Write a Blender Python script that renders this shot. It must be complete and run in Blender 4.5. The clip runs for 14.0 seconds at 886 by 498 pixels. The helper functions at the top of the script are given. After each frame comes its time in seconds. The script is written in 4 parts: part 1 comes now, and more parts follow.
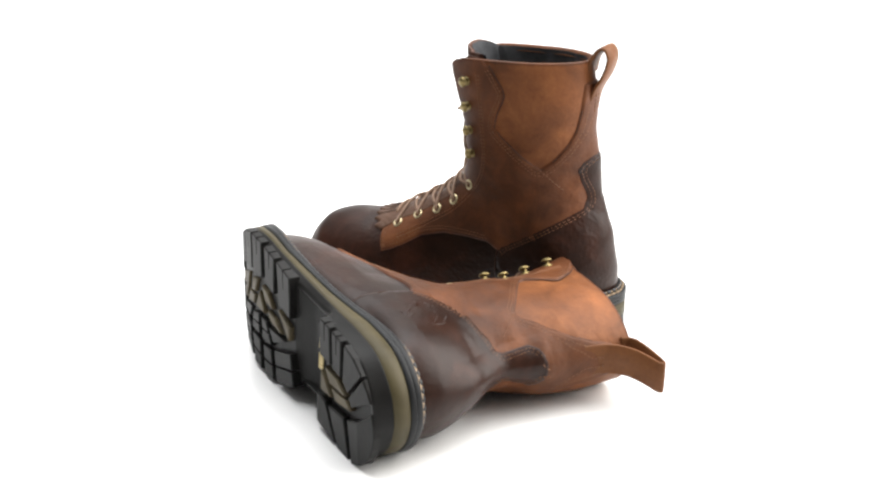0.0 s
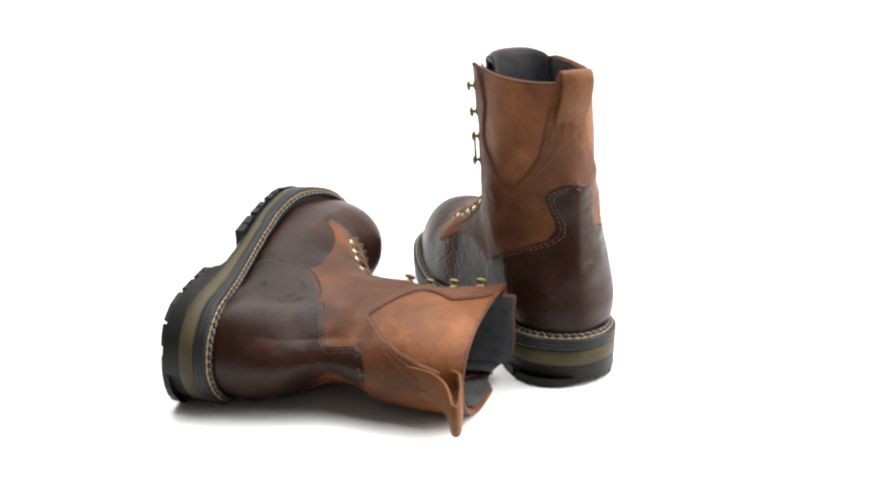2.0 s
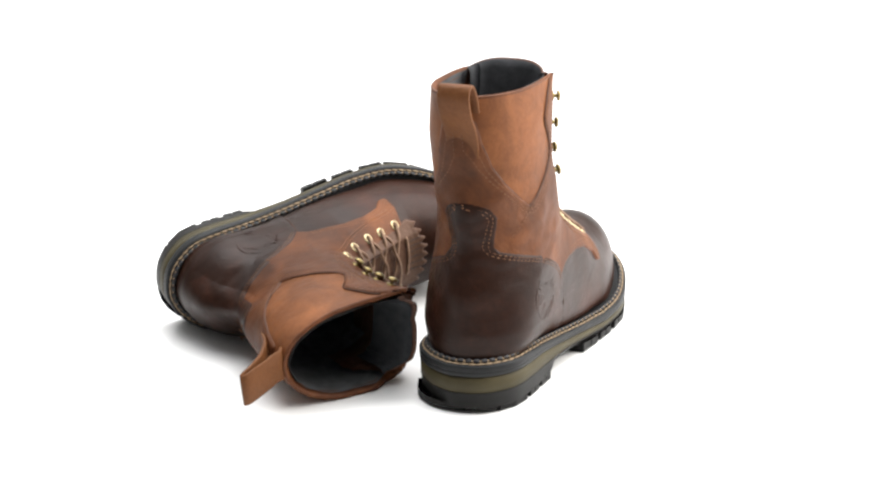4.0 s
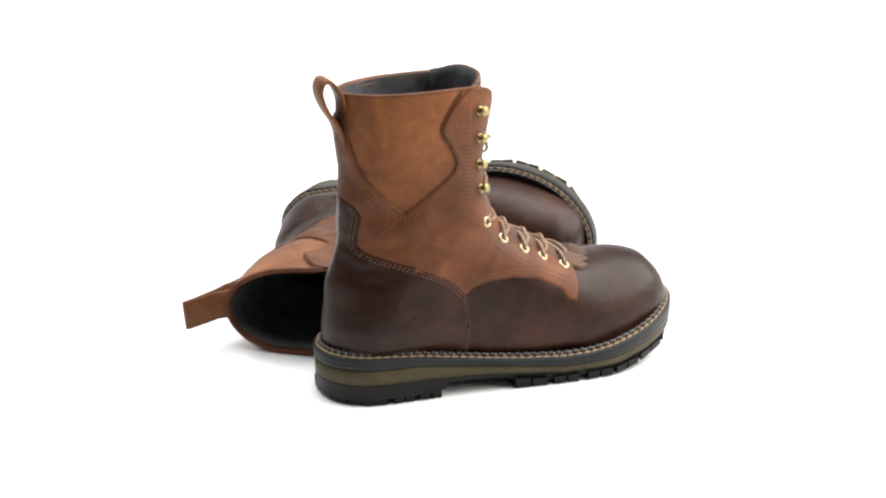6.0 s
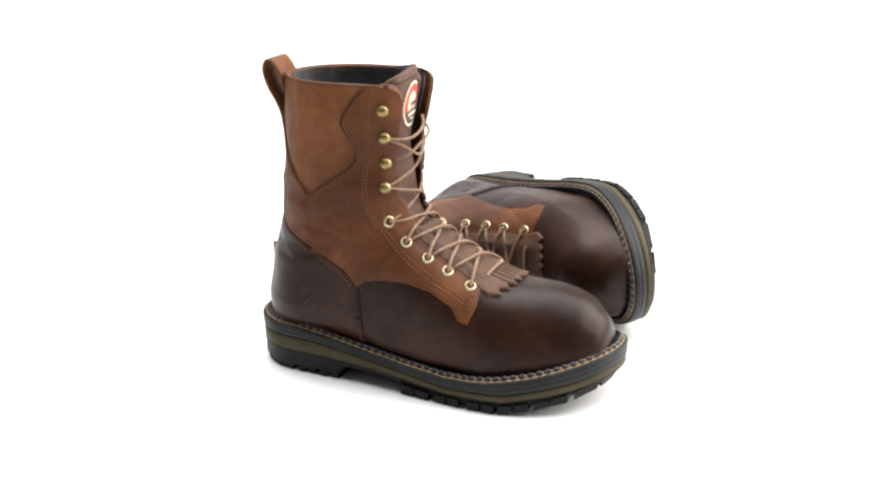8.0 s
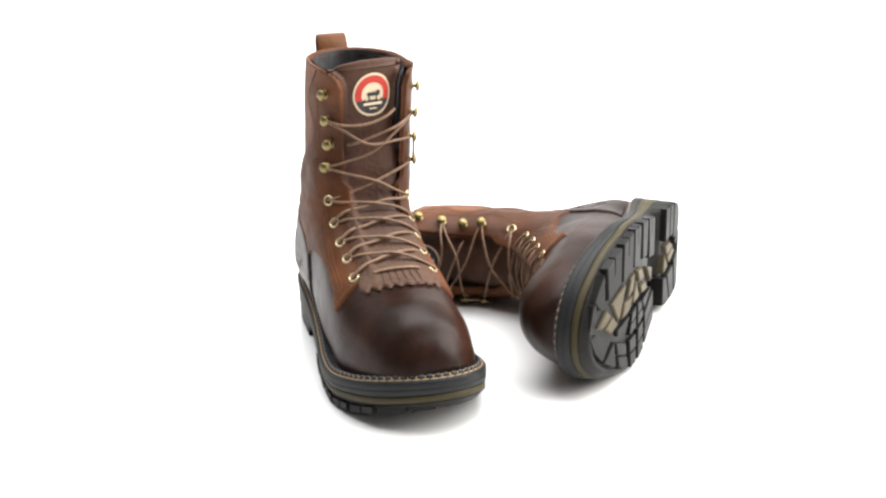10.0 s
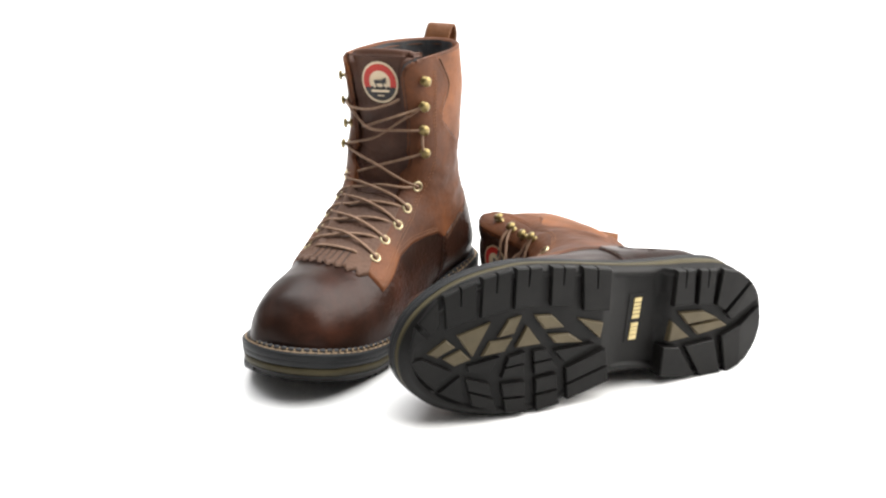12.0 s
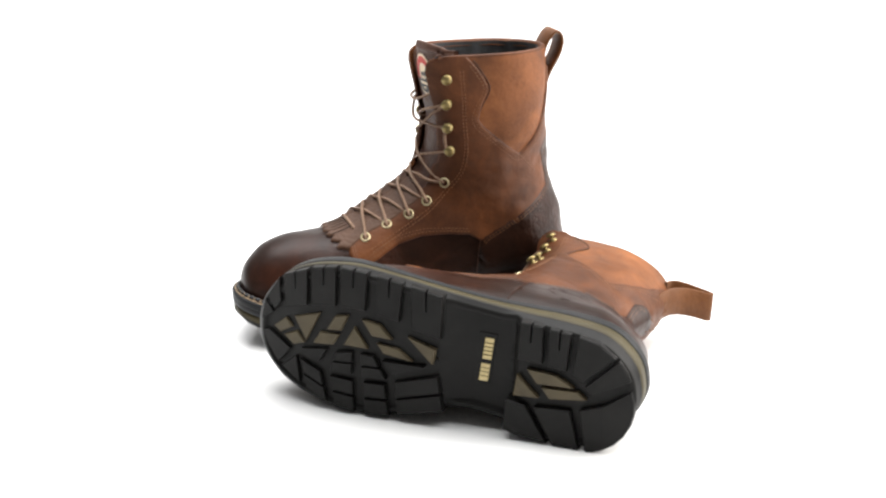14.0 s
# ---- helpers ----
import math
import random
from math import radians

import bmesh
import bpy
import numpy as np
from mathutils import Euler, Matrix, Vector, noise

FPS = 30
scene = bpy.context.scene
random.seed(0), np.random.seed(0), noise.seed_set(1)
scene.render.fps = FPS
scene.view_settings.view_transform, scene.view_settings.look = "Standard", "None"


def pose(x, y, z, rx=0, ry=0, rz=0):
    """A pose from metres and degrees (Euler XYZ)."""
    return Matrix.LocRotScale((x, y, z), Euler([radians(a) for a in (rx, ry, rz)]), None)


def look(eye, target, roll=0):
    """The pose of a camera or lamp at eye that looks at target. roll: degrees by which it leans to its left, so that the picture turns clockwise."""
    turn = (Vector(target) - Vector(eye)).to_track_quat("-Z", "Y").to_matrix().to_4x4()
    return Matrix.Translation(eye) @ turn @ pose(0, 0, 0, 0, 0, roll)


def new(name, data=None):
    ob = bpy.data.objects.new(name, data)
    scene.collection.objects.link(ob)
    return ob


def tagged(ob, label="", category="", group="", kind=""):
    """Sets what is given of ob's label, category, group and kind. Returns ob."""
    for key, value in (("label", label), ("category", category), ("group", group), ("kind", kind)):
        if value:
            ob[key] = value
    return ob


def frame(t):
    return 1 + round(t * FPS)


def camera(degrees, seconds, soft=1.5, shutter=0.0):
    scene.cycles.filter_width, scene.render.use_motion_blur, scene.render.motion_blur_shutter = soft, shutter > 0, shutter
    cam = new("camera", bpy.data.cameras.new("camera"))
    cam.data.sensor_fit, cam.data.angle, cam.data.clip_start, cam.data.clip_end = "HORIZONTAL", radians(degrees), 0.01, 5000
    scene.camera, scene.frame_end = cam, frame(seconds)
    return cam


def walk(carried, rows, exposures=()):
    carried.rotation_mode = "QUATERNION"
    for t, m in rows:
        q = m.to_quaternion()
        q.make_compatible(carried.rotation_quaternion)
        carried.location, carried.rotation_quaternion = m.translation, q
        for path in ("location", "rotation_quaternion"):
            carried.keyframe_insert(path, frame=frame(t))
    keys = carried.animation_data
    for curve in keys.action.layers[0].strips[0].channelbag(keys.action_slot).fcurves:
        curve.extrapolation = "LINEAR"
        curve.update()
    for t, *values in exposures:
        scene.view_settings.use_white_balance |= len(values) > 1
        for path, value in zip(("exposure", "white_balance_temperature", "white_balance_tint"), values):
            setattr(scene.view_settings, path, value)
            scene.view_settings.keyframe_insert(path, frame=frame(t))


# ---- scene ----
cam = camera(35.75, 14.0, soft=2.4)
EYE = Vector((0.0, -1.12, 0.4632))
PITCH, YAW = radians(-18.75), radians(-0.148)
AHEAD = Vector((math.sin(YAW) * math.cos(PITCH), math.cos(YAW) * math.cos(PITCH), math.sin(PITCH)))
walk(cam, [(0.0, look(EYE, EYE + AHEAD, -1.2225)), (14.0, look(EYE, EYE + AHEAD, -1.2225))])

# ---- light ----
world = bpy.data.worlds.new("studio_white")
scene.world = world
world.use_nodes = True
world.node_tree.nodes["Background"].inputs[0].default_value = (1.0, 1.0, 1.0, 1)
world.node_tree.nodes["Background"].inputs[1].default_value = 0.16
scene.view_settings.exposure = 0.0


def softbox(name, eye, target, size_x, size_y, power):
    data = bpy.data.lights.new(name, "AREA")
    data.shape, data.size, data.size_y, data.energy = "RECTANGLE", size_x, size_y, power
    ob = new(name, data)
    ob.matrix_world = look(eye, target)
    return ob


softbox("softbox_key", (1.8, 0.05, 1.15), (0, 0, 0.12), 2.1, 1.8, 116).data.color = (1.0, 0.97, 0.93)
softbox("softbox_side", (-1.5, 0.5, 1.5), (0, 0, 0.1), 1.4, 1.2, 6)
softbox("softbox_top", (0.15, 0.35, 2.2), (0, 0.05, 0), 2.9, 2.4, 128)
softbox("softbox_backdrop", (0, 0.6, 2.6), (0, 2.2, 0.6), 2.6, 0.8, 60)


# ---- materials ----
def base_mat(name, rough=0.5, metal=0.0, spec=0.5):
    m = bpy.data.materials.new(name)
    m.use_nodes = True
    nt = m.node_tree
    b = nt.nodes["Principled BSDF"]
    b.inputs["Roughness"].default_value = rough
    b.inputs["Metallic"].default_value = metal
    b.inputs["Specular IOR Level"].default_value = spec
    return m, nt, b


def tex_noise(nt, scale, detail=4.0, rough=0.55, stretch=None, distortion=0.0):
    co = nt.nodes.new("ShaderNodeTexCoord")
    out = co.outputs["Object"]
    if stretch:
        mp = nt.nodes.new("ShaderNodeMapping")
        mp.inputs["Scale"].default_value = stretch
        nt.links.new(out, mp.inputs["Vector"])
        out = mp.outputs["Vector"]
    n = nt.nodes.new("ShaderNodeTexNoise")
    n.inputs["Scale"].default_value = scale
    n.inputs["Detail"].default_value = detail
    n.inputs["Roughness"].default_value = rough
    n.inputs["Distortion"].default_value = distortion
    nt.links.new(out, n.inputs["Vector"])
    return n.outputs["Fac"]


def ramp(nt, fac, stops):
    r = nt.nodes.new("ShaderNodeValToRGB")
    el = r.color_ramp.elements
    while len(el) < len(stops):
        el.new(0.5)
    for e, (p, c) in zip(el, stops):
        e.position, e.color = p, (*c, 1)
    nt.links.new(fac, r.inputs["Fac"])
    return r.outputs["Color"]


def mix(nt, kind, a, b, fac):
    n = nt.nodes.new("ShaderNodeMix")
    n.data_type, n.blend_type = "RGBA", kind
    for key, v in ((0, fac), (6, a), (7, b)):
        if isinstance(v, (int, float)):
            n.inputs[key].default_value = v
        elif isinstance(v, tuple):
            n.inputs[key].default_value = (*v, 1)
        else:
            nt.links.new(v, n.inputs[key])
    return n.outputs[2]


def bump(nt, bsdf, layers):
    prev = None
    for height, strength, dist in layers:
        n = nt.nodes.new("ShaderNodeBump")
        n.inputs["Strength"].default_value = strength
        n.inputs["Distance"].default_value = dist
        nt.links.new(height, n.inputs["Height"])
        if prev is not None:
            nt.links.new(prev, n.inputs["Normal"])
        prev = n.outputs["Normal"]
    nt.links.new(prev, bsdf.inputs["Normal"])


def voronoi(nt, scale, feature="F1"):
    co = nt.nodes.new("ShaderNodeTexCoord")
    v = nt.nodes.new("ShaderNodeTexVoronoi")
    v.feature = feature
    v.inputs["Scale"].default_value = scale
    nt.links.new(co.outputs["Object"], v.inputs["Vector"])
    return v.outputs["Distance"]


def leather(name, dark, mid, light, rough, grain, spec=0.4, smooth_from=None, coarse=1.05):
    m, nt, b = base_mat(name, rough, 0.0, spec)
    big = mix(nt, "MIX", tex_noise(nt, 9, 3, 0.55, None, 0.3), tex_noise(nt, 38, 5, 0.65, None, 0.6), 0.42)
    col = ramp(nt, big, [(0.35, dark), (0.51, mid), (0.67, light)])
    fine = tex_noise(nt, 420, 3, 0.7)
    fcol = ramp(nt, fine, [(0.3, (0.8, 0.8, 0.8)), (0.7, (1.12, 1.12, 1.12))])
    col = mix(nt, "MULTIPLY", col, fcol, 0.6)
    nt.links.new(col, b.inputs["Base Color"])
    rr = nt.nodes.new("ShaderNodeMapRange")
    rr.inputs["To Min"].default_value, rr.inputs["To Max"].default_value = rough - 0.08, rough + 0.12
    nt.links.new(tex_noise(nt, 45, 4), rr.inputs["Value"])
    nt.links.new(rr.outputs["Result"], b.inputs["Roughness"])
    cells = voronoi(nt, 300, "SMOOTH_F1")
    patch = ramp(nt, tex_noise(nt, 18, 2), [(0.36, (0.15, 0.15, 0.15)), (0.54, (1, 1, 1))])
    pebble = mix(nt, "MULTIPLY", cells, patch, 1.0)
    if smooth_from:  # the toe is stretched smooth over the last
        co, sep, rng = nt.nodes.new("ShaderNodeTexCoord"), nt.nodes.new("ShaderNodeSeparateXYZ"), nt.nodes.new("ShaderNodeMapRange")
        nt.links.new(co.outputs["Object"], sep.inputs[0])
        nt.links.new(sep.outputs["X"], rng.inputs["Value"])
        for key, v in (("From Min", smooth_from - 0.02), ("From Max", smooth_from + 0.02), ("To Min", 1.0), ("To Max", 0.04)):
            rng.inputs[key].default_value = v
        pebble = mix(nt, "MULTIPLY", pebble, rng.outputs["Result"], 1.0)
        side = nt.nodes.new("ShaderNodeMapRange")  # cut from a coarser part of the hide
        nt.links.new(sep.outputs["Y"], side.inputs["Value"])
        for key, v in (("From Min", 0.0), ("From Max", 0.03), ("To Min", 0.15), ("To Max", coarse)):
            side.inputs[key].default_value = v
        pebble = mix(nt, "MULTIPLY", pebble, side.outputs["Result"], 1.0)
    folds = tex_noise(nt, 26, 4, 0.6, (1.0, 1.0, 1.7), 1.2)
    bump(nt, b, [(folds, 0.35, 0.0018), (pebble, grain * 2.8, 0.0012), (voronoi(nt, 800), grain, 0.00022), (fine, 0.25, 0.0002)])
    return m


def plain(name, a, c, rough, scale=60, metal=0.0, spec=0.5, bumps=0.2, dist=0.0004):
    m, nt, b = base_mat(name, rough, metal, spec)
    n = tex_noise(nt, scale, 5, 0.6)
    nt.links.new(ramp(nt, n, [(0.3, a), (0.7, c)]), b.inputs["Base Color"])
    bump(nt, b, [(tex_noise(nt, scale * 6, 3), bumps, dist)])
    return m


MAT = {
    "brown": leather("dark_brown_leather", (0.0084, 0.0036, 0.0023), (0.0172, 0.0065, 0.0037), (0.037, 0.0128, 0.0071), 0.35, 0.20, 0.15, 0.225),
    "brown_smooth": leather("smooth_dark_brown_leather", (0.0084, 0.0036, 0.0023), (0.0172, 0.0065, 0.0037), (0.037, 0.0128, 0.0071), 0.35, 0.20, 0.15, 0.225, 0.12),
    "tan": leather("tan_leather", (0.040, 0.0130, 0.0044), (0.084, 0.0275, 0.0088), (0.150, 0.0510, 0.0163), 0.52, 0.06, 0.18),
    "tan_patch": leather("orange_tan_leather", (0.072, 0.0245, 0.0080), (0.142, 0.0492, 0.0158), (0.232, 0.0830, 0.0270), 0.52, 0.06, 0.18),
    "strap": leather("strap_leather", (0.076, 0.0275, 0.0085), (0.108, 0.040, 0.0125), (0.145, 0.055, 0.018), 0.55, 0.12, 0.18),
    "tongue": leather("tongue_leather", (0.048, 0.020, 0.0115), (0.066, 0.0275, 0.0155), (0.09, 0.038, 0.021), 0.55, 0.18, 0.28),
    "kiltie": leather("kiltie_leather", (0.048, 0.022, 0.0115), (0.066, 0.031, 0.0165), (0.09, 0.044, 0.025), 0.6, 0.18, 0.25),
    "rubber": plain("black_rubber", (0.0050, 0.0047, 0.0044), (0.0094, 0.0089, 0.0083), 0.48, 40, 0, 0.14, 0.25),
    "sidewall": plain("grey_black_rubber", (0.0088, 0.0091, 0.0096), (0.0150, 0.0156, 0.0165), 0.5, 40, 0, 0.18, 0.2),
    "olive": plain("olive_rubber", (0.036, 0.029, 0.013), (0.053, 0.043, 0.020), 0.55, 40, 0, 0.18, 0.2),
    "khaki": plain("khaki_rubber", (0.060, 0.047, 0.026), (0.086, 0.068, 0.038), 0.55, 60, 0, 0.25, 0.2),
    "lining": plain("charcoal_fabric_lining", (0.045, 0.046, 0.048), (0.080, 0.082, 0.085), 0.8, 90, 0, 0.25, 0.5, 0.0005),
    "tongue_lining": plain("black_fabric_lining", (0.016, 0.017, 0.019), (0.030, 0.031, 0.034), 0.85, 90, 0, 0.2, 0.5, 0.0005),
    "thread": plain("tan_waxed_thread", (0.27, 0.185, 0.108), (0.40, 0.29, 0.18), 0.6, 300, 0, 0.3),
    "fine_thread": plain("brown_thread", (0.105, 0.043, 0.0165), (0.155, 0.066, 0.027), 0.6, 300, 0, 0.3),
    "pale_thread": plain("orange_thread", (0.135, 0.055, 0.022), (0.195, 0.084, 0.034), 0.6, 300, 0, 0.3),
    "edge": plain("dyed_edge_and_shadow", (0.030, 0.0125, 0.0065), (0.052, 0.021, 0.011), 0.65, 200, 0, 0.25),
    "black_thread": plain("black_cord", (0.012, 0.012, 0.013), (0.03, 0.03, 0.032), 0.5, 300, 0, 0.4),
    "lace": plain("brown_rawhide_lace", (0.135, 0.077, 0.046), (0.22, 0.135, 0.087), 0.6, 250, 0, 0.3, 0.5, 0.0003),
    "brass": plain("antique_brass", (0.155, 0.12, 0.048), (0.29, 0.225, 0.105), 0.40, 160, 1.0),
    "pale_brass": plain("pale_brass", (0.36, 0.295, 0.165), (0.50, 0.42, 0.26), 0.35, 120, 0.85),
    "cream": plain("cream_print", (0.66, 0.52, 0.34), (0.74, 0.60, 0.42), 0.6, 80),
    "red": plain("red_print", (0.42, 0.024, 0.014), (0.50, 0.034, 0.02), 0.6, 80),
    "ink": plain("black_print", (0.02, 0.018, 0.018), (0.035, 0.03, 0.03), 0.6, 80),
    "yellow": plain("yellow_letter_paint", (0.48, 0.38, 0.16), (0.62, 0.5, 0.25), 0.5, 80),
    # shade as a colour, for the eyelet openings and the kiltie's slits
    "hole_shade": plain("hole_slit_shade", (0.01, 0.008, 0.007), (0.018, 0.014, 0.012), 0.9, 80),
}
mat, nt_, b_ = base_mat("white_seamless_paper", 0.2, 0.0, 0.6)
nt_.links.new(ramp(nt_, tex_noise(nt_, 3, 3), [(0.3, (0.82, 0.82, 0.815)), (0.7, (0.84, 0.84, 0.835))]), b_.inputs["Base Color"])
MAT["white"] = mat


# ---- helpers of this scene ----
def part(name, bm, material, parent, label=""):
    me = bpy.data.meshes.new(name)
    bm.to_mesh(me)
    bm.free()
    return attach(name, me, material, parent, label)


def attach(name, me, material, parent, label=""):
    if not me.materials:
        me.materials.append(material)
    ob = new(name, me)
    ob.parent = parent
    if label:
        tagged(ob, label)
    return ob


def np_mesh(name, verts, faces, smooth=True):
    """A mesh from arrays: verts (n, 3), quads (m, 4)."""
    me = bpy.data.meshes.new(name)
    faces = np.asarray(faces, np.int32)
    used, inv = np.unique(faces, return_inverse=True)
    verts, faces = np.asarray(verts)[used], inv.reshape(faces.shape).astype(np.int32)
    me.vertices.add(len(verts))
    me.vertices.foreach_set("co", verts.astype(np.float32).ravel())
    k = faces.shape[1]
    me.loops.add(faces.size)
    me.loops.foreach_set("vertex_index", faces.ravel())
    me.polygons.add(len(faces))
    me.polygons.foreach_set("loop_start", np.arange(len(faces), dtype=np.int32) * k)
    me.polygons.foreach_set("use_smooth", np.full(len(faces), smooth))
    me.update(calc_edges=True)
    me.validate()
    return me


def curve_pts(points, n):
    """Catmull-Rom through the points, n samples."""
    p = np.asarray(points, float)
    t = np.linspace(0, len(p) - 1, n)
    i = np.clip(t.astype(int), 0, len(p) - 2)
    f = (t - i)[:, None]
    q = np.vstack([2 * p[0] - p[1], p, 2 * p[-1] - p[-2]])
    a, b, c, d = q[i], q[i + 1], q[i + 2], q[i + 3]
    return 0.5 * (2 * b + (c - a) * f + (2 * a - 5 * b + 4 * c - d) * f**2 + (3 * b - a - 3 * c + d) * f**3)


def closed_curve(points, n):
    p = np.asarray(points, float)
    m = len(p)
    t = np.linspace(0, m, n, endpoint=False)
    i = t.astype(int)
    f = (t - i)[:, None]
    a, b, c, d = p[(i - 1) % m], p[i % m], p[(i + 1) % m], p[(i + 2) % m]
    out = 0.5 * (2 * b + (c - a) * f + (2 * a - 5 * b + 4 * c - d) * f**2 + (3 * b - a - 3 * c + d) * f**3)
    seg = np.linalg.norm(np.roll(out, -1, 0) - out, axis=1)
    run = np.concatenate([[0], np.cumsum(seg)])
    want = np.linspace(0, run[-1], n, endpoint=False)
    ring = np.vstack([out, out[:1]])
    return np.stack([np.interp(want, run, ring[:, k]) for k in range(out.shape[1])], 1)


def signed(points, poly):
    """Signed distance to a polygon (positive inside), for (n, 2) points."""
    p, q = np.asarray(poly, float), np.roll(np.asarray(poly, float), -1, 0)
    best, inside = np.full(len(points), 1e9), np.zeros(len(points), bool)
    for a, b in zip(p, q):
        e = b - a
        w = points - a
        t = np.clip((w @ e) / max(e @ e, 1e-12), 0, 1)
        best = np.minimum(best, np.linalg.norm(w - t[:, None] * e, axis=1))
        hit = (a[1] > points[:, 1]) != (b[1] > points[:, 1])
        xs = a[0] + (points[:, 1] - a[1]) / (b[1] - a[1] + 1e-12) * e[0]
        inside ^= hit & (points[:, 0] < xs)
    return np.where(inside, best, -best)


def tube(path, radius, sides=8, flat=1.0):
    """Verts and quads of a tube along an (n, 3) path."""
    path = np.asarray(path, float)
    tan = np.gradient(path, axis=0)
    tan /= np.linalg.norm(tan, axis=1)[:, None] + 1e-12
    up = np.array([0.13, 0.29, 0.95])
    side = np.cross(tan, up)
    side /= np.linalg.norm(side, axis=1)[:, None] + 1e-12
    nor = np.cross(side, tan)
    a = np.linspace(0, 2 * np.pi, sides, endpoint=False)
    ring = path[:, None] + radius * (np.cos(a)[None, :, None] * side[:, None] + flat * np.sin(a)[None, :, None] * nor[:, None])
    n = len(path)
    i, j = np.meshgrid(np.arange(n - 1), np.arange(sides), indexing="ij")
    v0, v1 = i * sides + j, i * sides + (j + 1) % sides
    quads = np.stack([v0, v1, v1 + sides, v0 + sides], -1).reshape(-1, 4)
    return ring.reshape(-1, 3), quads


# ---- the boot's forms, in millimetres: x from heel to toe, y to the inner side, z up ----
SOLE = [(0, -3), (4, -20), (14, -33), (30, -43), (55, -47), (90, -49), (125, -52), (160, -57), (195, -62), (230, -63.5), (262, -56.5), (286, -44.5), (304, -27), (314, -6.5),
        (315, 13), (308, 30), (290.5, 44.5), (262, 53.5), (230, 56), (200, 54.5), (168, 43), (140, 36), (110, 38), (80, 43), (50, 44.5), (27, 39), (10, 24), (2, 9)]


def welt_z(x):
    """Height of the welt's top."""
    return np.interp(x, [0, 30, 50, 73, 100, 128, 155, 190, 212, 235, 260, 275, 290, 304, 320], [46.5, 46, 45, 42.5, 38, 33.7, 30.7, 28.3, 28.8, 31.6, 36.6, 40.4, 44.6, 48.4, 52])


def floor_z(x):
    """Height of the tread's underside."""
    return np.interp(x, [-5, 0, 20, 200, 235, 260, 285, 300, 320], [9, 8, 5, 5, 6, 9.5, 16, 21, 28])


INSTEP = [(226, 95), (206, 101), (186, 110), (167, 120.5), (150, 132.5), (141, 146), (138, 165), (138, 185)]
PIVOT = np.array([196.0, 186.0])
BACK = [(240, 21), (190, 22), (150, 25), (110, 30), (70, 32), (30, 32), (12, 33), (7.0, 42), (8.5, 65), (11.5, 88), (17, 112), (22.5, 140), (25, 166), (26.5, 187)]


def ray_hit(curve, d):
    """Where the ray from the pivot along d meets an open polyline."""
    c = curve_pts(curve, 200)
    w = c - PIVOT
    cross = w[:, 0] * d[1] - w[:, 1] * d[0]
    ahead = w @ d > 0
    for k in range(len(c) - 1):
        if ahead[k] and cross[k] * cross[k + 1] <= 0:
            f = cross[k] / (cross[k] - cross[k + 1] + 1e-12)
            return c[k] + f * (c[k + 1] - c[k])
    return c[np.argmin(np.abs(cross) + 1e3 * ~ahead)]


def upper_sections():
    """Rows: top x z, bottom x z, outer y, inner y, level of the widest place, top power, bottom power."""
    rows = []
    for x, zt, zb, yo, yi, lv, pt in ((308.3, 48, 54, -2, -2, 0.5, 2), (307, 59, 44, -13.5, 11.5, 0.4, 2), (303.7, 69, 41, -21.5, 21.5, 0.3, 2), (296.5, 78, 38, -29.5, 30.5, 0.22, 2),
                                     (285, 87.5, 35, -37.5, 39.5, 0.18, 2.05), (265, 93.5, 31, -45, 45.5, 0.17, 2.1), (245, 94.5, 28, -50, 50, 0.17, 2.2), (222, 96, 26.5, -53.5, 51, 0.18, 2.4)):
        rows.append((x, zt, x, zb - 6, yo, yi, lv, pt, 3.6))
    for a, yo, yi, lv, pt, pb in ((0, -53, 49, 0.24, 2.65, 3.2), (12, -52, 44.5, 0.26, 3.0, 3.2), (25, -50, 42, 0.3, 3.3, 3.1), (38, -49, 41.5, 0.33, 3.5, 2.6), (50, -48.5, 41.8, 0.36, 3.6, 2.1),
                                  (62, -46, 41.8, 0.47, 3.5, 1.7), (75, -43, 42.2, 0.52, 3.3, 1.7), (84, -41, 43.0, 0.51, 3.2, 1.85), (90, -40, 43.6, 0.5, 3.2, 1.9)):
        d = np.array([-math.sin(radians(a)), -math.cos(radians(a))])
        t, b = ray_hit(INSTEP, d), ray_hit(BACK, d)
        rows.append((*t, *b, yo, yi, lv, pt, pb))
    for z, xt, xb, yo, yi in ((200, 140.5, 26.5, -39.5, 43.8), (216, 142.5, 27, -39, 45), (234, 145, 27.5, -38, 45), (250, 147, 28.5, -36.5, 44.5)):
        rows.append((xt, z, xb, z - 2, yo, yi, 0.5, 2.9, 2.0))
    return rows


NS, NP = 300, 360


